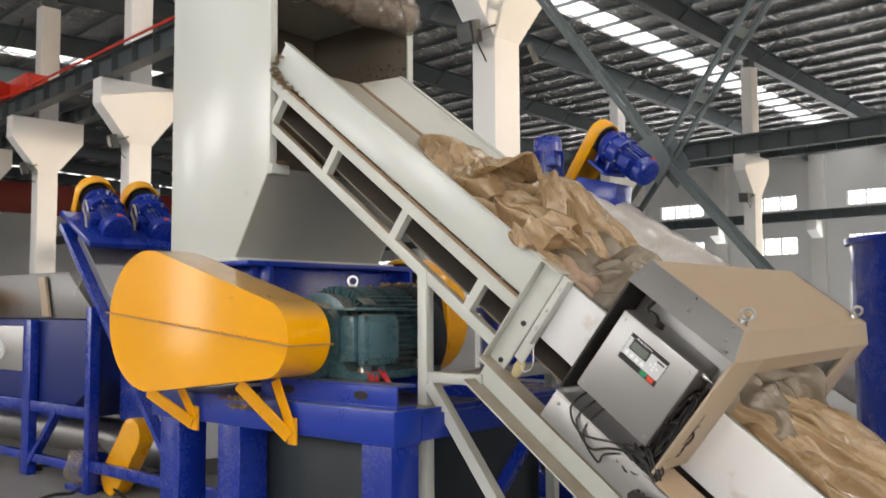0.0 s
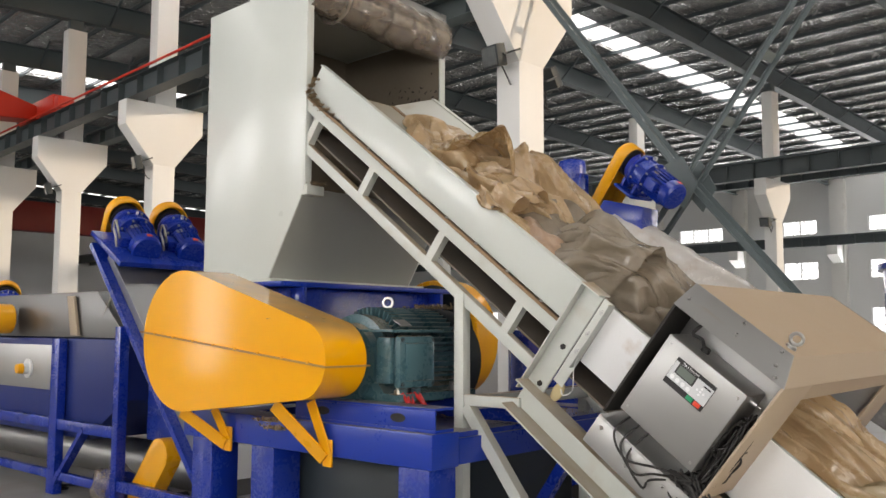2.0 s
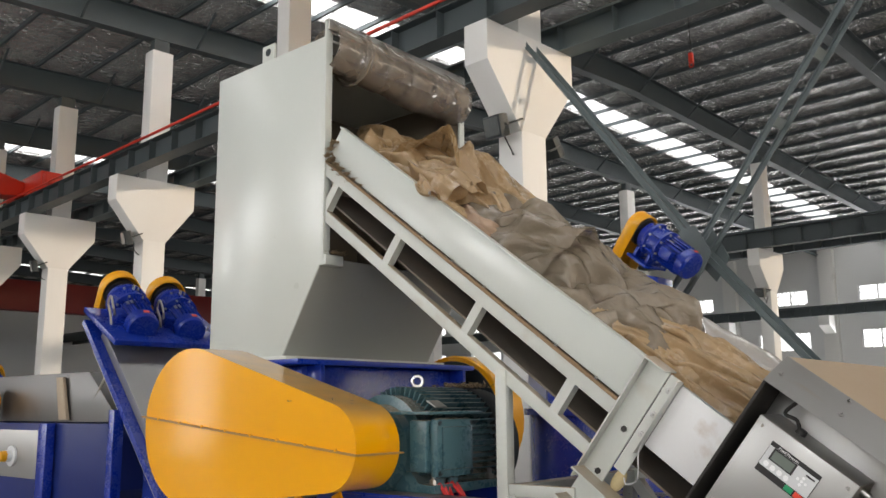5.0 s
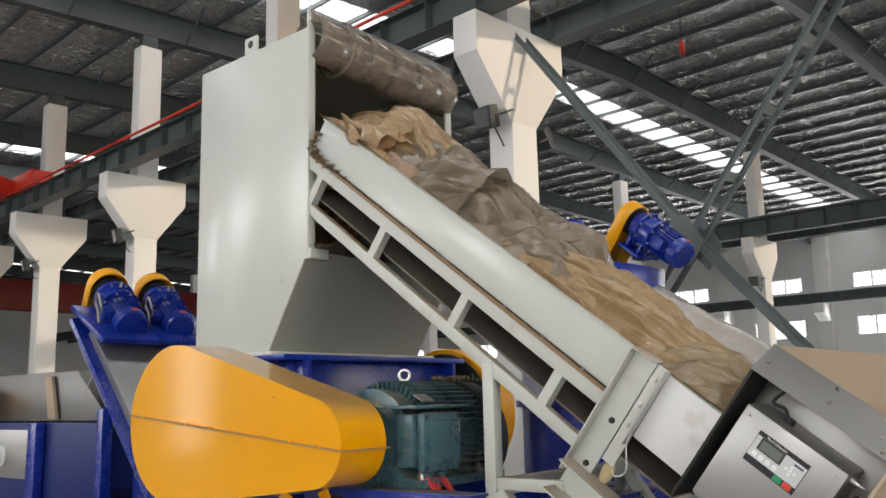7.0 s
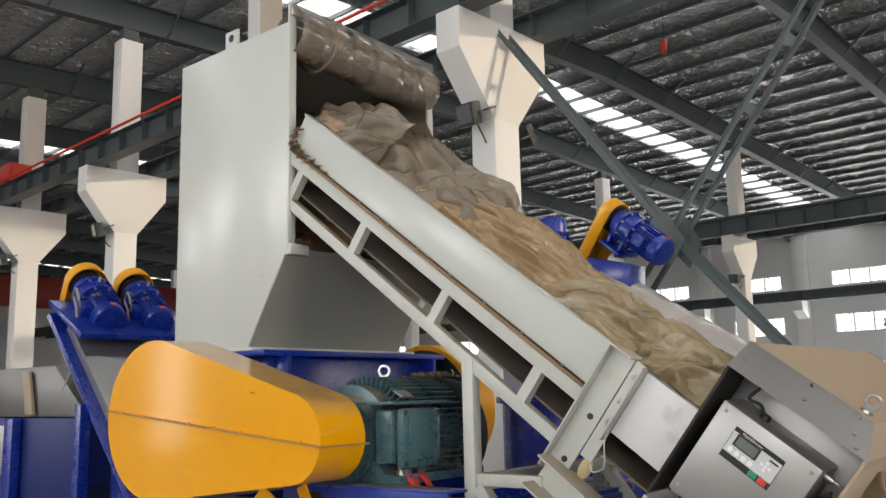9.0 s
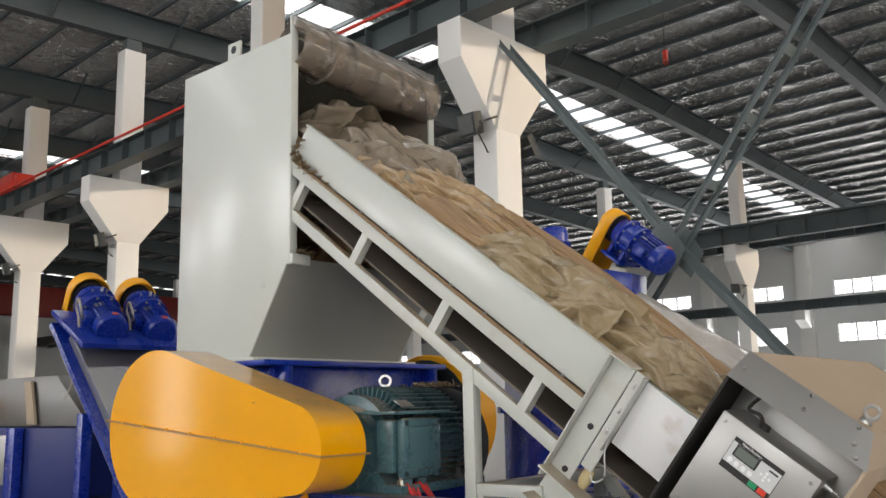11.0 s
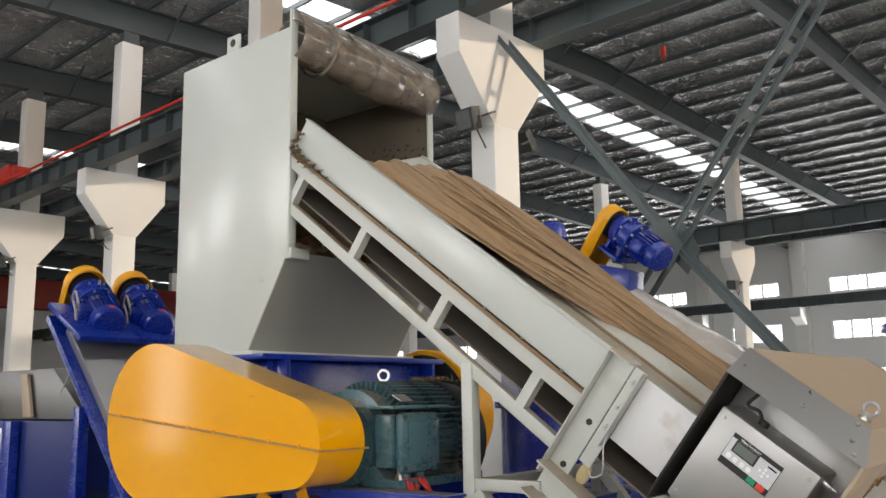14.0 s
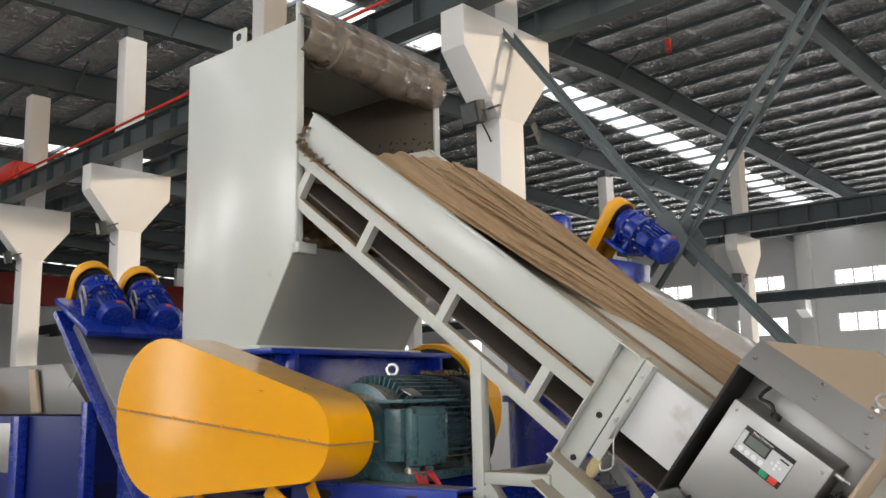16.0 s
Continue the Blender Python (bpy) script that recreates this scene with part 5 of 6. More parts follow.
# screw conveyor behind the shredder, with two geared motors at its head
LM = pose(-7.28, 4.0, 2.33)
screw = thing("screw_conveyor", "twin inclined screw conveyor in grey steel and blue", "screw conveyor", m=pose(0, 0, 0))
D0, D1 = Vector((-7.9, 0, 2.25)), Vector((-6.15, 0, 0.35))
for y in (3.92, 5.05):
    bm = B()
    beam(bm, (D0.x - 0.12, y, D0.z + 0.14), (D1.x, y, D1.z), 0.05, 0.12, (0, 1, 0))
    part("side_beam", bm, M["blue"], screw)
bm = B()
beam(bm, (D0.x, 4.485, D0.z - 0.03), (D1.x, 4.485, D1.z - 0.03), 0.25, 1.07, (0, 1, 0))
part("trough", bm, M["steel"], screw)
bm = B()
box(bm, (-8.1, 3.88, 2.33), (-7.45, 5.1, 2.38), 0.004, Matrix.Translation((-7.8, 0, 2.35)) @ Matrix.Rotation(radians(30), 4, "Y") @ Matrix.Translation((7.8, 0, -2.35)))
part("head_plate", bm, M["blue"], screw)
bm = B()
prism(bm, [(-7.72, 4.2, 1.52), (-7.58, 4.2, 1.52), (-7.88, 4.2, 2.12), (-8.04, 4.2, 2.2)], (0, 0.8, 0), 0.004)
part("head_cover", bm, M["steel_tank"], screw)
for x, y in ((-7.42, 3.82), (-7.42, 5.08), (-8.1, 5.08)):
    for _ in (0,):
        bm = B()
        box(bm, (x, y, 0), (x + 0.09, y + 0.09, 1.62 if x > -8 else 2.2), 0.004)
        part("leg", bm, M["blue"], screw)
bm = B()
box(bm, (-7.45, 3.83, 0.20), (-5.3, 3.89, 0.29), 0.004)
part("tie_bar", bm, M["blue"], screw)
bm = B()
box(bm, (-7.32, 4.10, 0.62), (-6.1, 4.14, 1.45), 0.004)
part("guard_plate", bm, M["blue"], screw)
bm = B()
lathe(bm, (-7.0, 4.0, 1.48), (0.4, -0.5, 0.75), [(0, 0.03), (0.05, 0.03), (0.051, 0.02), (0.09, 0.02)], 10)
part("spout", bm, M["steel_bright"], screw)
for k, yy in enumerate((4.29, 4.78)):
    g = gearmotor("gearmotor", "blue geared motor under a yellow belt hood", pose(-8.14, yy, 2.66, 0, 31, -10), True)
    belt_hood(g, 0.42, 0.18)

# washing tank further along the line
tank = thing("washing_tank", "blue and steel washing tank with hand valves", "tank", m=pose(0, 0, 0))
bm = B()
prism(bm, [(-12.5, 4.0, 1.5), (-7.56, 4.0, 1.5), (-7.56, 4.0, 0.95), (-8.2, 4.0, 0.55), (-12.5, 4.0, 0.55)], (0, 1.5, 0), 0.01)
part("tank_body", bm, M["blue_shaded"], tank)
bm = B()
box(bm, (-12.5, 3.985, 0.98), (-8.75, 4.0, 1.43), 0.003)
part("steel_panel", bm, M["steel"], tank)
bm = B()
prism(bm, [(-12.5, 4.05, 1.51), (-7.63, 4.05, 1.51), (-8.22, 4.05, 1.96), (-12.5, 4.05, 1.96)], (0, 1.4, 0), 0.006)
part("steel_cover", bm, M["steel_tank"], tank)
bm = B()
prism(bm, [(-8.65, 4.04, 1.53), (-8.5, 4.04, 1.53), (-8.62, 4.04, 1.92), (-8.75, 4.04, 1.92)], (0, -0.03, 0), 0.002)
part("latch_plate", bm, M["steel_dusty"], tank)
for x in (-12.4, -10.75, -8.8):
    bm = B()
    box(bm, (x, 3.9, 0), (x + 0.16, 3.984, 1.5), 0.004)
    part("leg", bm, M["blue"], tank)
bm = B()
box(bm, (-12.5, 3.91, 0.62), (-7.56, 3.97, 0.72), 0.004)
part("rail", bm, M["blue"], tank)
bm = B()
for x in (-8.72,):
    beam(bm, (x + 0.05, 3.94, 0.1), (x + 0.6, 3.94, 0.66), 0.05, 0.08, (0, 1, 0))
part("brace", bm, M["blue"], tank)
for z in (0.14, 0.34):
    bm = B()
    box(bm, (-12.5, 4.9 if z > 0.2 else 3.91, z), (-7.5, 4.96 if z > 0.2 else 3.97, z + 0.08), 0.004)
    part("rail", bm, M["blue"], tank)
for x in (-9.48, -10.35, -11.2):
    bm = B()
    lathe(bm, (x, 3.985, 1.18), (0, -1, 0), [(0, 0.10), (0.02, 0.10), (0.021, 0.055), (0.07, 0.055)], 20)
    v = part("valve_flange", bm, M["frame_white"], tank, "pale round valve flange")
    bm = B()
    lathe(bm, (x, 3.92, 1.18), (0, -1, 0), [(0, 0.055), (0.06, 0.05)], 14)
    part("valve_cap", bm, M["yellow_plain"], v, "yellow valve cap")
bm = B()
rod(bm, (-12.5, 4.6, 0.30), (-7.0, 4.6, 0.30), 0.2, 28)
part("drain_pipe", bm, M["steel"], tank, "grey drain pipe")
bm = B()
lathe(bm, (-9.95, 3.66, 1.70), (0, 1, 0), [(0, 0.15), (0.015, 0.16), (0.3, 0.16), (0.31, 0.15)], 28)
part("drive_cover", bm, M["yellow_plain"], tank, "yellow round drive cover")
g = gearmotor("gearmotor", "blue geared motor under a yellow belt hood", pose(-12.6, 5.0, 2.0, 0, 25, -18), False)
belt_hood(g, 0.4, 0.19)

# pump drive low on the floor, wrapped in film
lg = thing("belt_guard", "yellow slanting belt guard low beside the frame", "belt guard", m=pose(0, 0, 0))
bm = B()
prism(bm, [(-6.88 + 0.14 * math.cos(radians(a)), 3.95, 0.54 + 0.14 * math.sin(radians(a))) for a in range(-30, 160, 10)] + [(-7.2 + 0.15 * math.cos(radians(a)), 3.95, 0.14 + 0.14 * math.sin(radians(a))) for a in range(150, 331, 10)], (0, 0.14, 0), 0.006)
part("cover", bm, M["yellow_plain"], lg)
lmot = thing("pump_motor", "blue motor wrapped in clear film on the floor", "motor", m=pose(-7.45, 3.98, 0.2))
bm = B()
lathe(bm, (-0.3, 0, 0), (1, 0, 0), [(0, 0.1), (0.02, 0.14), (0.3, 0.14), (0.32, 0.1)], 24)
part("motor_body", bm, M["blue"], lmot)
bm = B()
bmesh.ops.create_icosphere(bm, subdivisions=4, radius=0.19, matrix=Matrix.Translation((-0.2, 0, 0)))
for v in bm.verts:
    v.co += (v.co - Vector((-0.2, 0, 0))).normalized() * 0.05 * noise.noise(v.co * 9)
part("film_wrap", bm, M["pvc"], lmot, "crinkled clear film wrap")
bm = B()
box(bm, (-0.3, -0.15, -0.2), (0.05, 0.15, -0.15), 0.004)
part("mount", bm, M["blue"], lmot)
bm = B()
rng = random.Random(31)
for k in range(7):
    pts = [(-8.6 + k * 0.18 + rng.uniform(-.2, .2), 4.3 + rng.uniform(-.4, .4), 0.02)]
    for i in range(5):
        p = pts[-1]
        pts.append((p[0] + rng.uniform(-0.1, 0.35), p[1] + rng.uniform(-.25, .25), 0.02 + 0.05 * rng.random()))
    cable(bm, pts, 0.014)
solo("floor_cables", bm, M["cable"], "loose dark cables and hoses lying on the floor", "cable", kind="stuff")

# second inclined screw, wrapped in film, in the next bay of the line
s2 = thing("wrapped_screw_conveyor", "inclined tube conveyor wrapped in clear plastic film", "screw conveyor", m=pose(0, 0, 0))
R0 = Vector((-4.83, 8.05, 2.66))
RD = Vector((0.85, 0, -0.53)).normalized()
bm = B()
rows = []
for i in range(60):
    s = i * 0.065
    c = R0 + RD * s
    up = Vector((0.53, 0, 0.85)).normalized()
    row = []
    for k in range(28):
        a = 2 * math.pi * k / 28
        q = Vector((0, math.cos(a), 0)) + up * math.sin(a)
        r = 0.24 + 0.028 * noise.noise(Vector((s * 4, math.cos(a) * 2.2, math.sin(a) * 2.2))) + 0.01 * noise.noise(Vector((s * 15, math.cos(a) * 7, math.sin(a) * 7)))
        row.append(bm.verts.new(c + q * r))
    rows.append(row)
for a, b in zip(rows, rows[1:]):
    for k in range(28):
        bm.faces.new((a[k], a[(k + 1) % 28], b[(k + 1) % 28], b[k]))
bm.faces.new(rows[0][::-1]), bm.faces.new(rows[-1])
part("film_wrapped_tube", bm, M["wrap"], s2)
bm = B()
prism(bm, [(-5.02, 7.9, 2.72), (-4.86, 7.9, 2.98), (-4.40, 7.9, 2.86), (-4.42, 7.9, 2.62)], (0, 0.34, 0), 0.008)
part("head_frame", bm, M["blue"], s2)
for y in (7.9, 8.25):
    bm = B()
    beam(bm, (-3.6, y, 1.75), (-3.6, y, 0.174), 0.08, 0.08, (0, 1, 0))
    part("leg", bm, M["frame_paint"], s2)
g = gearmotor("gearmotor", "blue geared motor under a long yellow belt hood", pose(-4.56, 8.02, 3.33, 0, 38, -12), False)
belt_hood(g, 0.72, 0.16, 0.14)
bm = B()
lathe(bm, (-5.94, 9.0, 3.15), (0, 0, 1), [(0, 0.2), (0.05, 0.2), (0.06, 0.17), (0.38, 0.17), (0.44, 0.175), (0.53, 0.165), (0.56, 0.12)], 28)
FAR = Matrix.Translation((-0.149, 0.006, 1.622)) @ Matrix.Scale(1.12, 4) @ Matrix.Translation((0.149, -0.006, -1.622))
vm = thing("upright_motor", "blue upright electric motor on the machine behind", "motor", m=pose(0, 0, 0))
part("motor_body", bm, M["blue"], vm)
bm = B()
box(bm, (-0.018, -0.0035, -0.15), (0.018, 0.0035, 0.15))
fin = mesh_of("cooling_fin", bm, M["blue"])
for i in range(26):
    piece("cooling_fin", fin, vm, Matrix.Translation((-5.94, 9.0, 3.36)) @ Matrix.Rotation(2 * math.pi * i / 26, 4, "Z") @ Matrix.Translation((0.182, 0, 0)))
bm = B()
box(bm, (-5.84, 8.78, 3.3), (-5.7, 8.92, 3.44), 0.01)
part("terminal_box", bm, M["blue"], vm)
bm = B()
lathe(bm, (-5.94, 9.0, 0.174), (0, 0, 1), [(0, 0.45), (2.426, 0.45), (2.776, 0.25), (2.976, 0.22)], 32)
part("drum", bm, M["blue"], vm)
for far_thing in (s2, g, vm):
    far_thing.matrix_world = FAR @ far_thing.matrix_world


def make_drum(name, label, x, y, r, h, ports):
    d = thing(name, label, "tank", "blue tanks", m=pose(x, y, 0))
    bm = B()
    lathe(bm, (0, 0, 0.12), (0, 0, 1), [(0, r * 0.98), (0.02, r), (h - 0.14, r), (h - 0.12, r * 0.98)], 56)
    part("shell", bm, M["blue"], d)
    bm = B()
    lathe(bm, (0, 0, h - 0.05), (0, 0, 1), [(0, r + 0.05), (0.05, r + 0.05)], 56)
    part("rim", bm, M["blue"], d)
    for a in range(4):
        bm = B()
        box(bm, (r * 0.8 * math.cos(a * 1.57 + .8) - 0.06, r * 0.8 * math.sin(a * 1.57 + .8) - 0.06, 0), (r * 0.8 * math.cos(a * 1.57 + .8) + 0.06, r * 0.8 * math.sin(a * 1.57 + .8) + 0.06, 0.14))
        part("foot", bm, M["blue"], d)
    for z in ports:
        a = radians(-62)
        c = Vector((r * math.cos(a), r * math.sin(a), z))
        bm = B()
        ring(bm, c, (math.cos(a), math.sin(a), 0), 0.075, 0.02)
        p = part("port_rim", bm, M["blue"], d)
        bm = B()
        lathe(bm, c - Vector((math.cos(a), math.sin(a), 0)) * 0.02, (math.cos(a), math.sin(a), 0), [(0, 0.07), (0.024, 0.07)], 20)
        part("port_hole", bm, M["rubber"], p, "dark open port")
    return d


make_drum("blue_tank", "large blue cylindrical tank with two round ports", -4.18, 6.3, 0.62, 1.6, (0.36, 0.56))
make_drum("blue_tank", "tall blue cylindrical tank behind the detector", -1.25, 8.3, 1.0, 2.17, ())
cabn = thing("storage_rack", "white pallets and parts stacked on the floor behind", "rack", m=pose(-8.2, 13.5, 0))
for k in range(3):
    bm = B()
    box(bm, (0, 0, 0.35 * k), (2.4, 0.9, 0.35 * k + 0.09), 0.01)
    part("shelf_board", bm, M["frame_white"], cabn)
for x in (0.05, 2.3):
    bm = B()
    box(bm, (x, 0.42, 0.09), (x + 0.06, 0.48, 0.7))
    part("post", bm, M["frame_white"], cabn)

# ---------- film on the belt ----------
TRAVEL = [(0, 0.0), (12.0, 3.24), (12.2, 3.75), (12.45, 6.9), (16, 7.2)]


def travelled(t):
    for (ta, a), (tb, b) in zip(TRAVEL, TRAVEL[1:]):
        if t <= tb:
            return a + (b - a) * (t - ta) / (tb - ta)
    return TRAVEL[-1][1]


def spread_sheet(base, nu, nv):
    """Points and unit normals of a base surface over a grid."""
    P = np.array([[base(i / nu, j / nv) for j in range(nv + 1)] for i in range(nu + 1)])
    du = np.gradient(P, axis=0)
    dv = np.gradient(P, axis=1)
    n = np.cross(du, dv)
    return P, n / np.maximum(np.linalg.norm(n, axis=2, keepdims=True), 1e-9)


FOLD = [0.05, 1.2, 5.0, 0.2]      # height, stretch along, spacing across and turn of the ridges


def crumple(base, nu, nv, seed, y_min=0.03):
    """Plastic film laid over a base surface: long sharp ridges with smooth hollows, folded over sideways."""
    nv *= 2
    P, nn = spread_sheet(base, nu, nv)
    nn = nn * np.where(nn[..., 2:] < 0, -1.0, 1.0)
    amp, fa, fc, tilt = FOLD
    turn = tilt + 0.3 * math.sin(seed * 2.3)
    ct, st_ = math.cos(turn), math.sin(turn)
    for i in range(nu + 1):
        for j in range(nv + 1):
            x, y, z = P[i, j]
            w = 0.16 * noise.noise(Vector((x * 2.2, y * 2.2, seed))) + 0.05 * noise.noise(Vector((x * 6.0, y * 6.0, seed + 4)))
            along, across = ct * x + st_ * y, ct * y - st_ * x + w + 0.5 * z
            r0 = noise.noise(Vector((along * 1.5 * fa, across * 0.45 * fc, seed + 7)))
            r1 = abs(noise.noise(Vector((along * fa, across * fc, seed))))
            r2 = abs(noise.noise(Vector((along * fa * 2.2, across * fc * 2.4, seed * 2))))
            r3 = abs(noise.noise(Vector((along * 9.0, across * 16.0, seed * 3))))
            h = amp * (0.65 - 2.6 * r1 + 0.9 * r0) + 0.42 * amp * (0.6 - 2.5 * r2) * (0.7 + r0) - 0.22 * amp * r3
            P[i, j] += nn[i, j] * h
            P[i, j, 1] -= 0.9 * amp * r0 * st_ + 0.5 * max(0.0, h)
            P[i, j, 0] += 0.5 * amp * r0
    P[..., 1] = np.clip(P[..., 1], y_min, CW - 0.03)
    side = np.maximum(0, np.maximum(0.345 - P[..., 1], P[..., 1] - 0.735) * 0.40)
    P[..., 2] = np.maximum(P[..., 2], -0.122 + side * (P[..., 1] > 0.02) - 0.2 * (P[..., 1] <= 0.02))
    bm = B()
    grid = [[bm.verts.new(p) for p in row] for row in P.tolist()]
    for ra, rb in zip(grid, grid[1:]):
        for j in range(len(ra) - 1):
            bm.faces.new((ra[j], ra[j + 1], rb[j + 1], rb[j]))
    return bm


def film_sheet(length, y0, y1, top, seed, skew=0.0, nx=56, ny=80, peak=0.38, floor_n=-0.12):
    """A heaped sheet in folds: x along the belt about 0, y across, z off the belt."""
    def base(u, v):
        y = y0 + (y1 - y0) * v
        x = length * (u - 0.5) + skew * (v - 0.5)
        ex = min(1.0, 1.35 * max(0.0, math.sin(math.pi * u)) ** 0.55)
        vv = v / peak * 0.5 if v < peak else 0.5 + (v - peak) / (1 - peak) * 0.5
        ey = max(0.0, math.sin(math.pi * vv)) ** 0.62
        lump = 0.85 + 0.35 * noise.noise(Vector((x * 1.7, y * 2.0, seed * 1.7)))
        return x, y, floor_n + (0.85 * top - floor_n) * ex * ey * lump
    return crumple(base, nx, ny, seed)


def film_arch(length, y0, y1, h0, h1, seed, turn=0.0, over=0.0, nx=48, ny=64, rot=0.0, x0=0.0, shut=False):
    """A sheet thrown up into a hollow fold, open towards one end, with ragged ends."""
    yc, w = (y0 + y1) / 2, (y1 - y0) / 2
    cr, sr = math.cos(rot), math.sin(rot)

    def base(u, v):
        a = math.pi * (v * 1.12 - 0.06)
        h = h0 + (h1 - h0) * u
        if shut:
            h = -0.12 + (h + 0.12) * max(0.0, math.sin(math.pi * u)) ** 0.45
        ragged = 1 + 0.30 * noise.noise(Vector((a * 0.8, seed, 3.0)))
        y = -w * math.cos(a) * (0.75 + 0.25 * u)
        z = -0.12 + (h + 0.12) * max(0.0, math.sin(a)) ** 0.8
        x = length * (u - 0.5) * ragged + (turn + over * (1 - u)) * math.sin(a)
        return x0 + x * cr - y * sr, yc + x * sr + y * cr, z
    return crumple(base, nx, ny, seed + 3.0)


def flaps(seed, n, mat, spread=0.5, ya=0.10, yb=0.95, h=0.20):
    """Loose folds of film strewn over a heap."""
    rng = random.Random(seed)
    out = []
    for k in range(n):
        w = rng.uniform(0.24, 0.46)
        yc = rng.uniform(ya + 0.06 + w / 2, yb + 0.05 - w / 2)
        hh = 0.80 * h * rng.uniform(0.7, 1.05) * (1.0 - 0.45 * abs(yc - 0.45))
        out.append(("film_fold", film_arch(rng.uniform(0.45, 0.85), yc - w / 2, yc + w / 2, hh * rng.uniform(0.55, 1.0), hh, seed * 1.3 + k * 5.1, rng.uniform(-0.06, 0.06), rng.uniform(-0.12, 0.05), 48, 48, rng.uniform(-0.30, 0.40), rng.uniform(-spread, spread) / 2, True), mat))
    return out


def film_lap(w, drop, seed, x0=0.0, n=40):
    """A corner of film that hangs over the side panel."""
    def base(u, v):
        d = drop * (0.45 + 0.55 * max(0.0, math.sin(math.pi * u)) ** 0.7)
        x = x0 + w * (u - 0.5) * (1 - 0.35 * max(0, v - 0.6))
        if v < 0.6:
            k = v / 0.6
            return x, 0.34 * (1 - k) - 0.03 * k, 0.09 - 0.06 * k + 0.05 * math.sin(k * 3.1)
        k = (v - 0.6) / 0.4
        return x, -0.03 - 0.012 * math.sin(k * 3.1), 0.03 - d * k
    return crumple(base, n, n, seed, -0.09)


FILMS = []


def film_bundle(where, label, sheets):
    """One clump of film; where: its place along the slope at the start."""
    ob = thing("film_bundle", label, "plastic film", "film on the belt")
    for name, bm, mat in sheets:
        part(name, bm, M[mat], ob, smooth=180)
    FILMS.append((ob, where))
    return ob


FOLD[:] = 0.065, 1.6, 6.5, -0.3
film_bundle(1.42, "tan dusty plastic film thrown into hollow folds", [
    ("film_hood", film_arch(0.62, 0.20, 0.88, 0.27, 0.10, 5.0, 0.04, 0.0, 64, 80, math.pi / 2, 0.42), "film_tan"),
    ("film_sheet", film_arch(0.50, 0.22, 0.72, 0.0, 0.10, 8.0, 0.05, -0.05), "film_tan"),
    ("film_sheet", film_sheet(0.60, 0.34, 1.15, 0.0, 17, 0.1, 64, 64), "film_tan")] + flaps(7, 2, "film_tan", 0.35, 0.35, 1.0, 0.10))
FOLD[:] = 0.068, 1.2, 7.0, 0.12
film_bundle(2.08, "tan dusty plastic film in long soft folds", [
    ("film_sheet", film_sheet(0.72, 0.10, 1.15, 0.22, 23, 0.16, peak=0.36), "film_tan"),
    ("film_lap", film_lap(0.16, 0.06, 3.0, 0.12), "film_tan"),
    ("film_sheet", film_arch(0.36, 0.08, 0.42, 0.06, 0.14, 12.0, 0.0, -0.05), "film_tan")] + flaps(19, 4, "film_tan", 0.6, 0.15, 1.0, 0.22))
FOLD[:] = 0.066, 2.2, 4.4, 0.5
film_bundle(2.44, "grey translucent plastic film, crumpled", [
    ("film_sheet", film_sheet(0.66, 0.12, 1.15, 0.14, 31, -0.1, peak=0.45), "film_grey"),
    ("film_sheet", film_sheet(0.30, 0.12, 0.42, -0.03, 37, 0.0, 32, 32), "film_pink")] + flaps(29, 3, "film_grey", 0.4, 0.25, 1.0, 0.16))
film_bundle(2.78, "grey translucent plastic film in a tall heap", [
    ("film_sheet", film_sheet(0.80, 0.12, 1.15, 0.23, 41, 0.12, peak=0.42), "film_grey"),
    ("film_sheet", film_arch(0.34, 0.12, 0.62, 0.12, 0.22, 14.0, 0.0, -0.06), "film_grey")] + flaps(43, 3, "film_grey", 0.6, 0.12, 1.0, 0.24))
film_bundle(3.22, "grey and tan plastic film, crumpled together", [
    ("film_sheet", film_sheet(0.74, 0.25, 1.15, 0.20, 53, 0.15, peak=0.42), "film_grey"),
    ("film_sheet", film_sheet(0.40, 0.05, 0.50, 0.05, 59, 0.0, 40, 40, peak=0.5), "film_grey")] + flaps(57, 2, "film_grey", 0.4, 0.06, 0.55, 0.16) + flaps(58, 2, "film_tan", 0.5, 0.5, 1.0, 0.14))
FOLD[:] = 0.062, 0.8, 7.0, 0.12
film_bundle(3.66, "tan plastic film drawn into long straight folds", [
    ("film_sheet", film_sheet(0.95, 0.20, 1.15, 0.09, 61, 0.25, peak=0.45), "film_tan"),
    ("film_sheet", film_sheet(0.42, 0.05, 0.5, 0.0, 62, 0.05, 40, 40), "film_tan")] + flaps(63, 2, "film_tan", 0.5, 0.3, 1.0, 0.12))
film_bundle(4.16, "tan plastic film drawn into long straight folds", [
    ("film_sheet", film_sheet(0.95, 0.08, 1.15, 0.05, 71, 0.3, peak=0.5), "film_tan")] + flaps(73, 2, "film_tan", 0.6, 0.1, 1.0, 0.10))
FOLD[:] = 0.062, 2.2, 6.0, 0.3
film_bundle(4.62, "straw-coloured dusty plastic film in a bulky heap", [
    ("film_sheet", film_sheet(0.75, 0.07, 0.85, 0.11, 83, 0.1, peak=0.40), "film_green")] + flaps(87, 3, "film_green", 0.5, 0.1, 0.75, 0.17))
film_bundle(5.06, "straw-coloured dusty plastic film in a bulky heap", [
    ("film_sheet", film_sheet(0.75, 0.07, 0.70, 0.16, 97, -0.1, peak=0.40), "film_green"),
    ("film_sheet", film_arch(0.30, 0.08, 0.5, 0.10, 0.16, 19.0, 0.0, -0.05), "film_green")] + flaps(99, 3, "film_green", 0.5, 0.08, 0.62, 0.17))
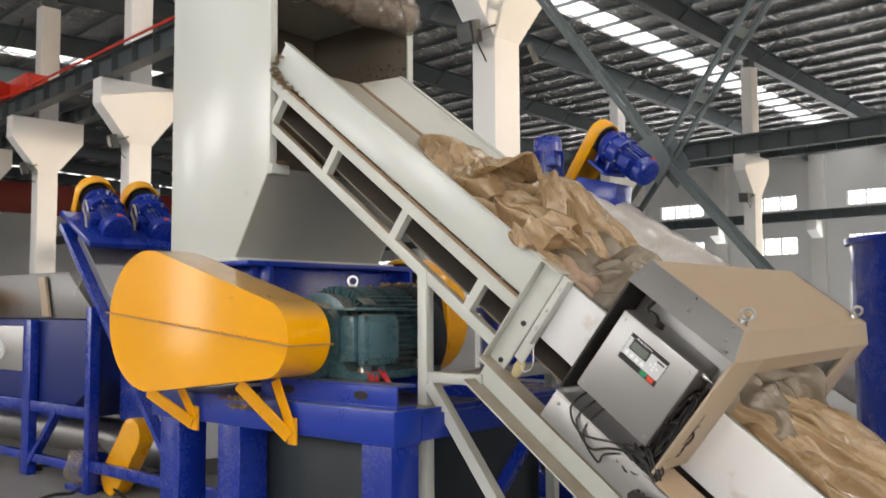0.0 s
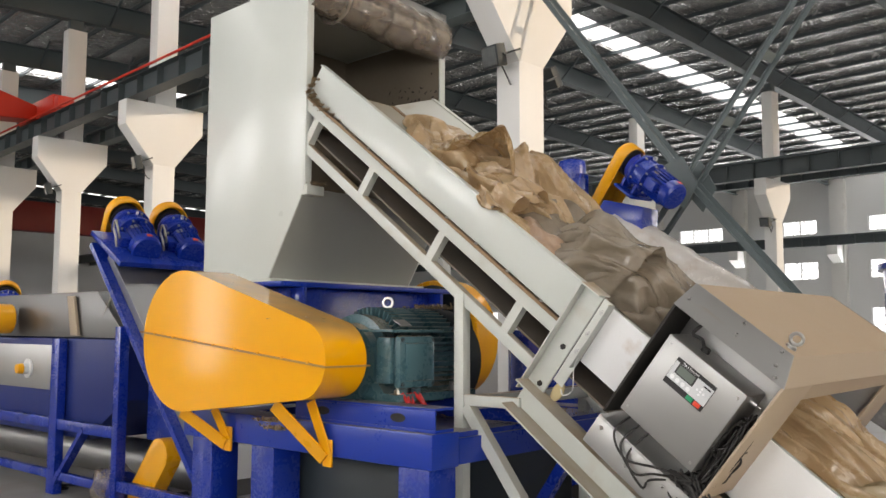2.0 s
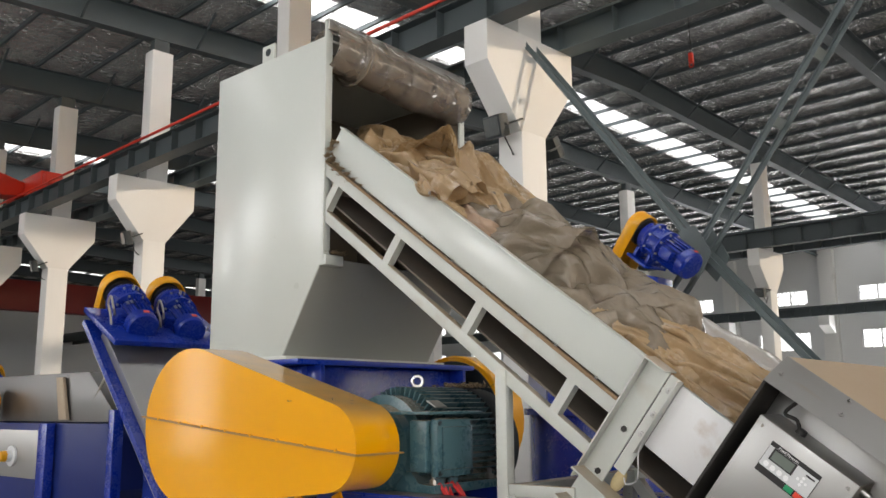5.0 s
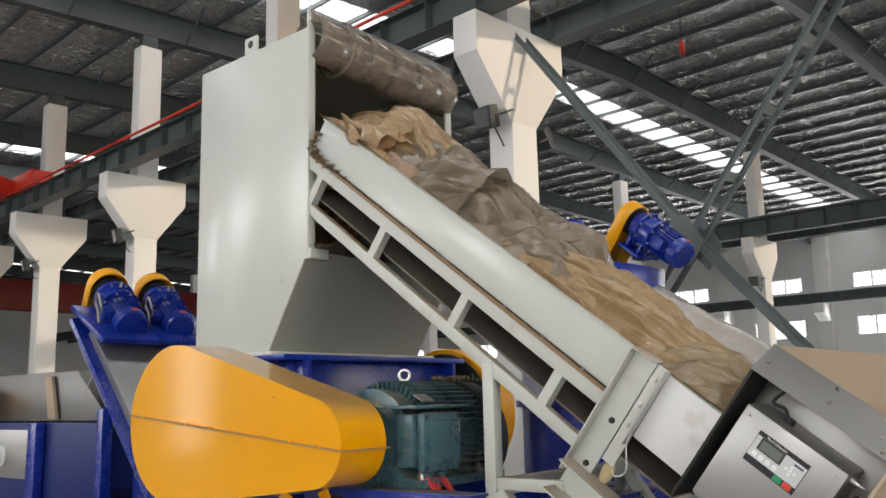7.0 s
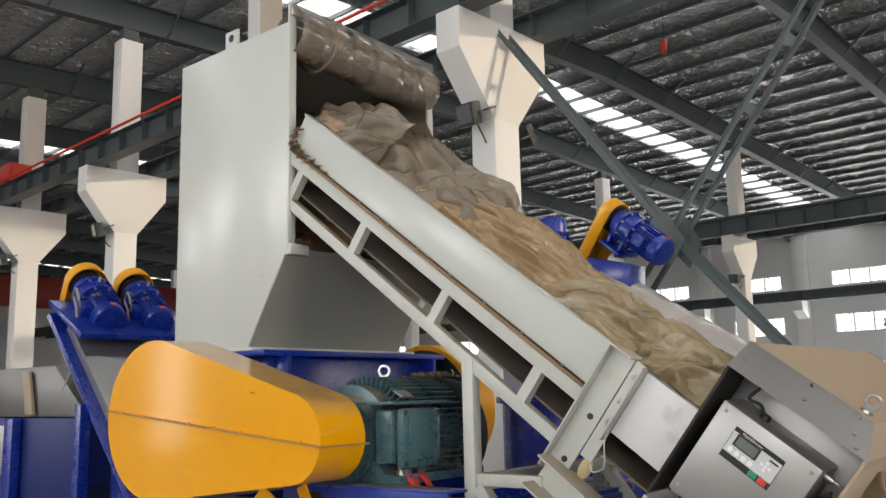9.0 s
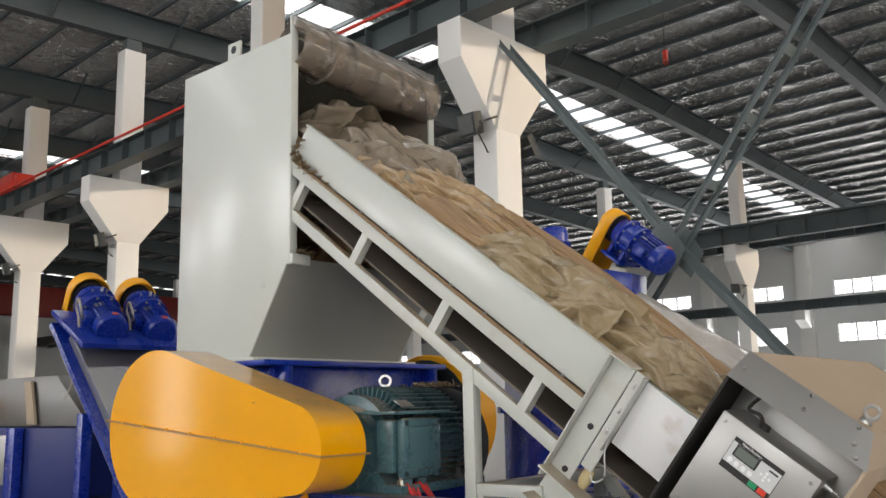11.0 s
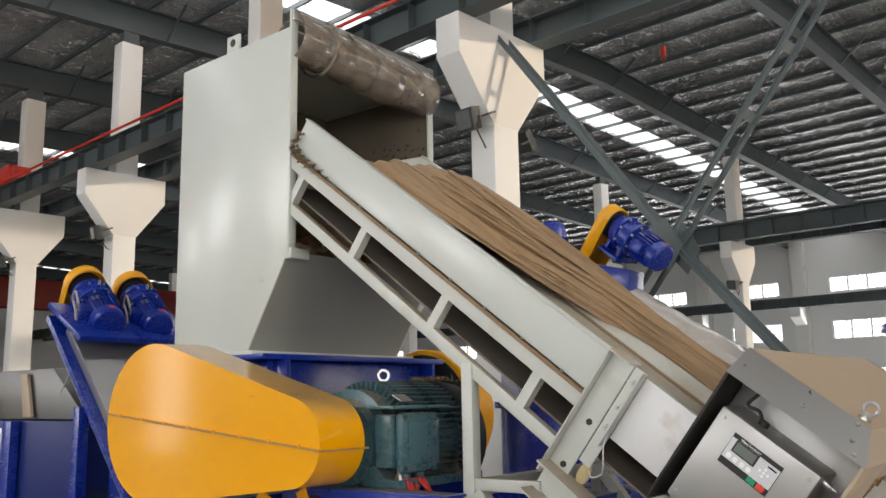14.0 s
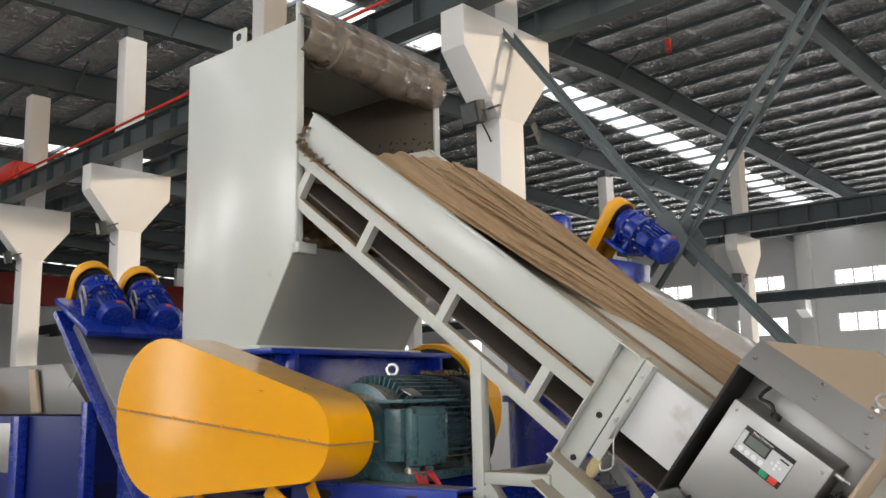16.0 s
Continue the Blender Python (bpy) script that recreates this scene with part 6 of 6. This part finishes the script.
film_bundle(5.50, "straw-coloured dusty plastic film in a bulky heap", [
    ("film_sheet", film_sheet(0.70, 0.07, 0.68, 0.16, 101, 0.1, peak=0.40), "film_green")] + flaps(105, 3, "film_green", 0.5, 0.08, 0.58, 0.16))


WEB_L = 2.95


def web_edges(s):
    """Near edge, far edge and crest of the web, s down from its upper end."""
    k = min(max((s - 0.45) / 1.35, 0.0), 1.0)
    k = k * k * (3 - 2 * k)
    return 0.16 + 0.68 * k, 1.01 - 0.02 * k, 0.075 - 0.055 * k, -0.06 - 0.055 * k


def web_point(s, v, lift=0.0):
    ya, yb, crest, foot = web_edges(s)
    y = ya + (yb - ya) * v
    bow = math.sin(math.pi * min(1.0, 0.04 + 0.62 * v ** 0.8)) if v < 0.999 else 0.3
    z = foot + (crest - foot) * bow
    x = s
    if s < 0.16:
        q = 1 - s / 0.16
        z -= 0.20 * q * q
        x += 0.05 * q * q
    return x, y, z + lift


def strand_sheet():
    """A long drawn-out web of film: wide at the hopper, gathered at its lower end."""
    bm = B()
    nx, ny = 74, 120
    grid = []
    for i in range(nx + 1):
        s = WEB_L * i / nx
        row = []
        for j in range(ny + 1):
            v = j / ny
            x, y, z = web_point(s, v)
            r1 = abs(noise.noise(Vector((s * 0.45, v * 9.0, 2.0)))) * 2.4
            r2 = 1 - abs(noise.noise(Vector((s * 0.7, v * 24.0, 6.0)))) * 2.2
            r3 = 1 - abs(noise.noise(Vector((s * 1.1, v * 60.0, 9.0)))) * 2.2
            z += 0.045 * (r1 - 0.5) + 0.020 * (r2 - 0.4) + 0.008 * r3
            y += 0.012 * noise.noise(Vector((s * 2.2, v * 9, 1.0)))
            row.append(bm.verts.new((x + 0.03 * noise.noise(Vector((v * 14, 0.3, 5))) * (1 if i == 0 else 0), y, max(-0.115, z) if s > 0.16 else z)))
        grid.append(row)
    for a, b in zip(grid, grid[1:]):
        for j in range(ny):
            bm.faces.new((a[j], a[j + 1], b[j + 1], b[j]))
    return bm


web = thing("film_web", "brown web of stretched film strands drawn up the belt", "plastic film", m=CONV)
part("web", strand_sheet(), M["fibre"], web, smooth=180)
rng = random.Random(77)
for k in range(34):
    v = rng.random() * 0.8
    s0, s1 = rng.uniform(0.0, 1.0), rng.uniform(1.5, WEB_L)
    bm = B()
    pts = []
    for q in range(7):
        s_ = s0 + (s1 - s0) * q / 6
        pts.append(web_point(s_, min(0.97, max(0.01, v + rng.gauss(0, 0.012))), 0.012 + rng.uniform(-0.006, 0.012)))
    cable(bm, pts, rng.uniform(0.004, 0.010), 6, 5)
    part("strand", bm, M["fibre"], web)

# ---------- movement ----------


def belt_pose(s):
    """Where a clump lies that is s down the slope: level infeed, slope, then over the edge into the hopper."""
    if s > 4.75:
        f = min(1.0, (s - 4.75) / 0.4)
        p = CONV @ Vector((min(s, 5.1), 0, 0))
        extra = max(0.0, s - 5.1)
        return pose(p.x + extra, 3.38, p.z + 0.02 * f, 0, INC * (1 - f), 0)
    if s > -0.12:
        return CONV @ pose(s, 0.06 * max(0.0, 1 - (s + 0.12) / 0.62), 0)
    d = min(-(s + 0.12), 0.62)
    p = CONV @ Vector((-0.12, 0, 0))
    return pose(p.x - 1.05 * d, 3.44 + min(0.04, 0.3 * d), p.z - 2.4 * d * d - 0.35 * d, 0, INC - 130 * d, 0)


TIMES = [i * 0.5 for i in range(24)] + [12.0, 12.1, 12.2, 12.3, 12.4, 12.5, 12.6, 12.7, 12.8, 13.0, 13.5, 14.0, 15.0, 16.0]


def motions():
    for ob, where in FILMS:
        walk(ob, [(t, belt_pose(where - travelled(t))) for t in TIMES])
    slide = [(0, 2.7), (4, 2.65), (8.0, 2.6), (9.0, 2.5), (10.2, 1.5), (11.3, 0.55), (11.8, 0.42), (12.2, 0.36), (12.6, 0.36), (13.2, 0.36), (14.5, 0.35), (16, 0.34)]
    walk(web, [(t, CONV @ pose(s, 0, -0.12 if t < 10 else (-0.05 if t < 11 else 0.0))) for t, s in slide])


motions()
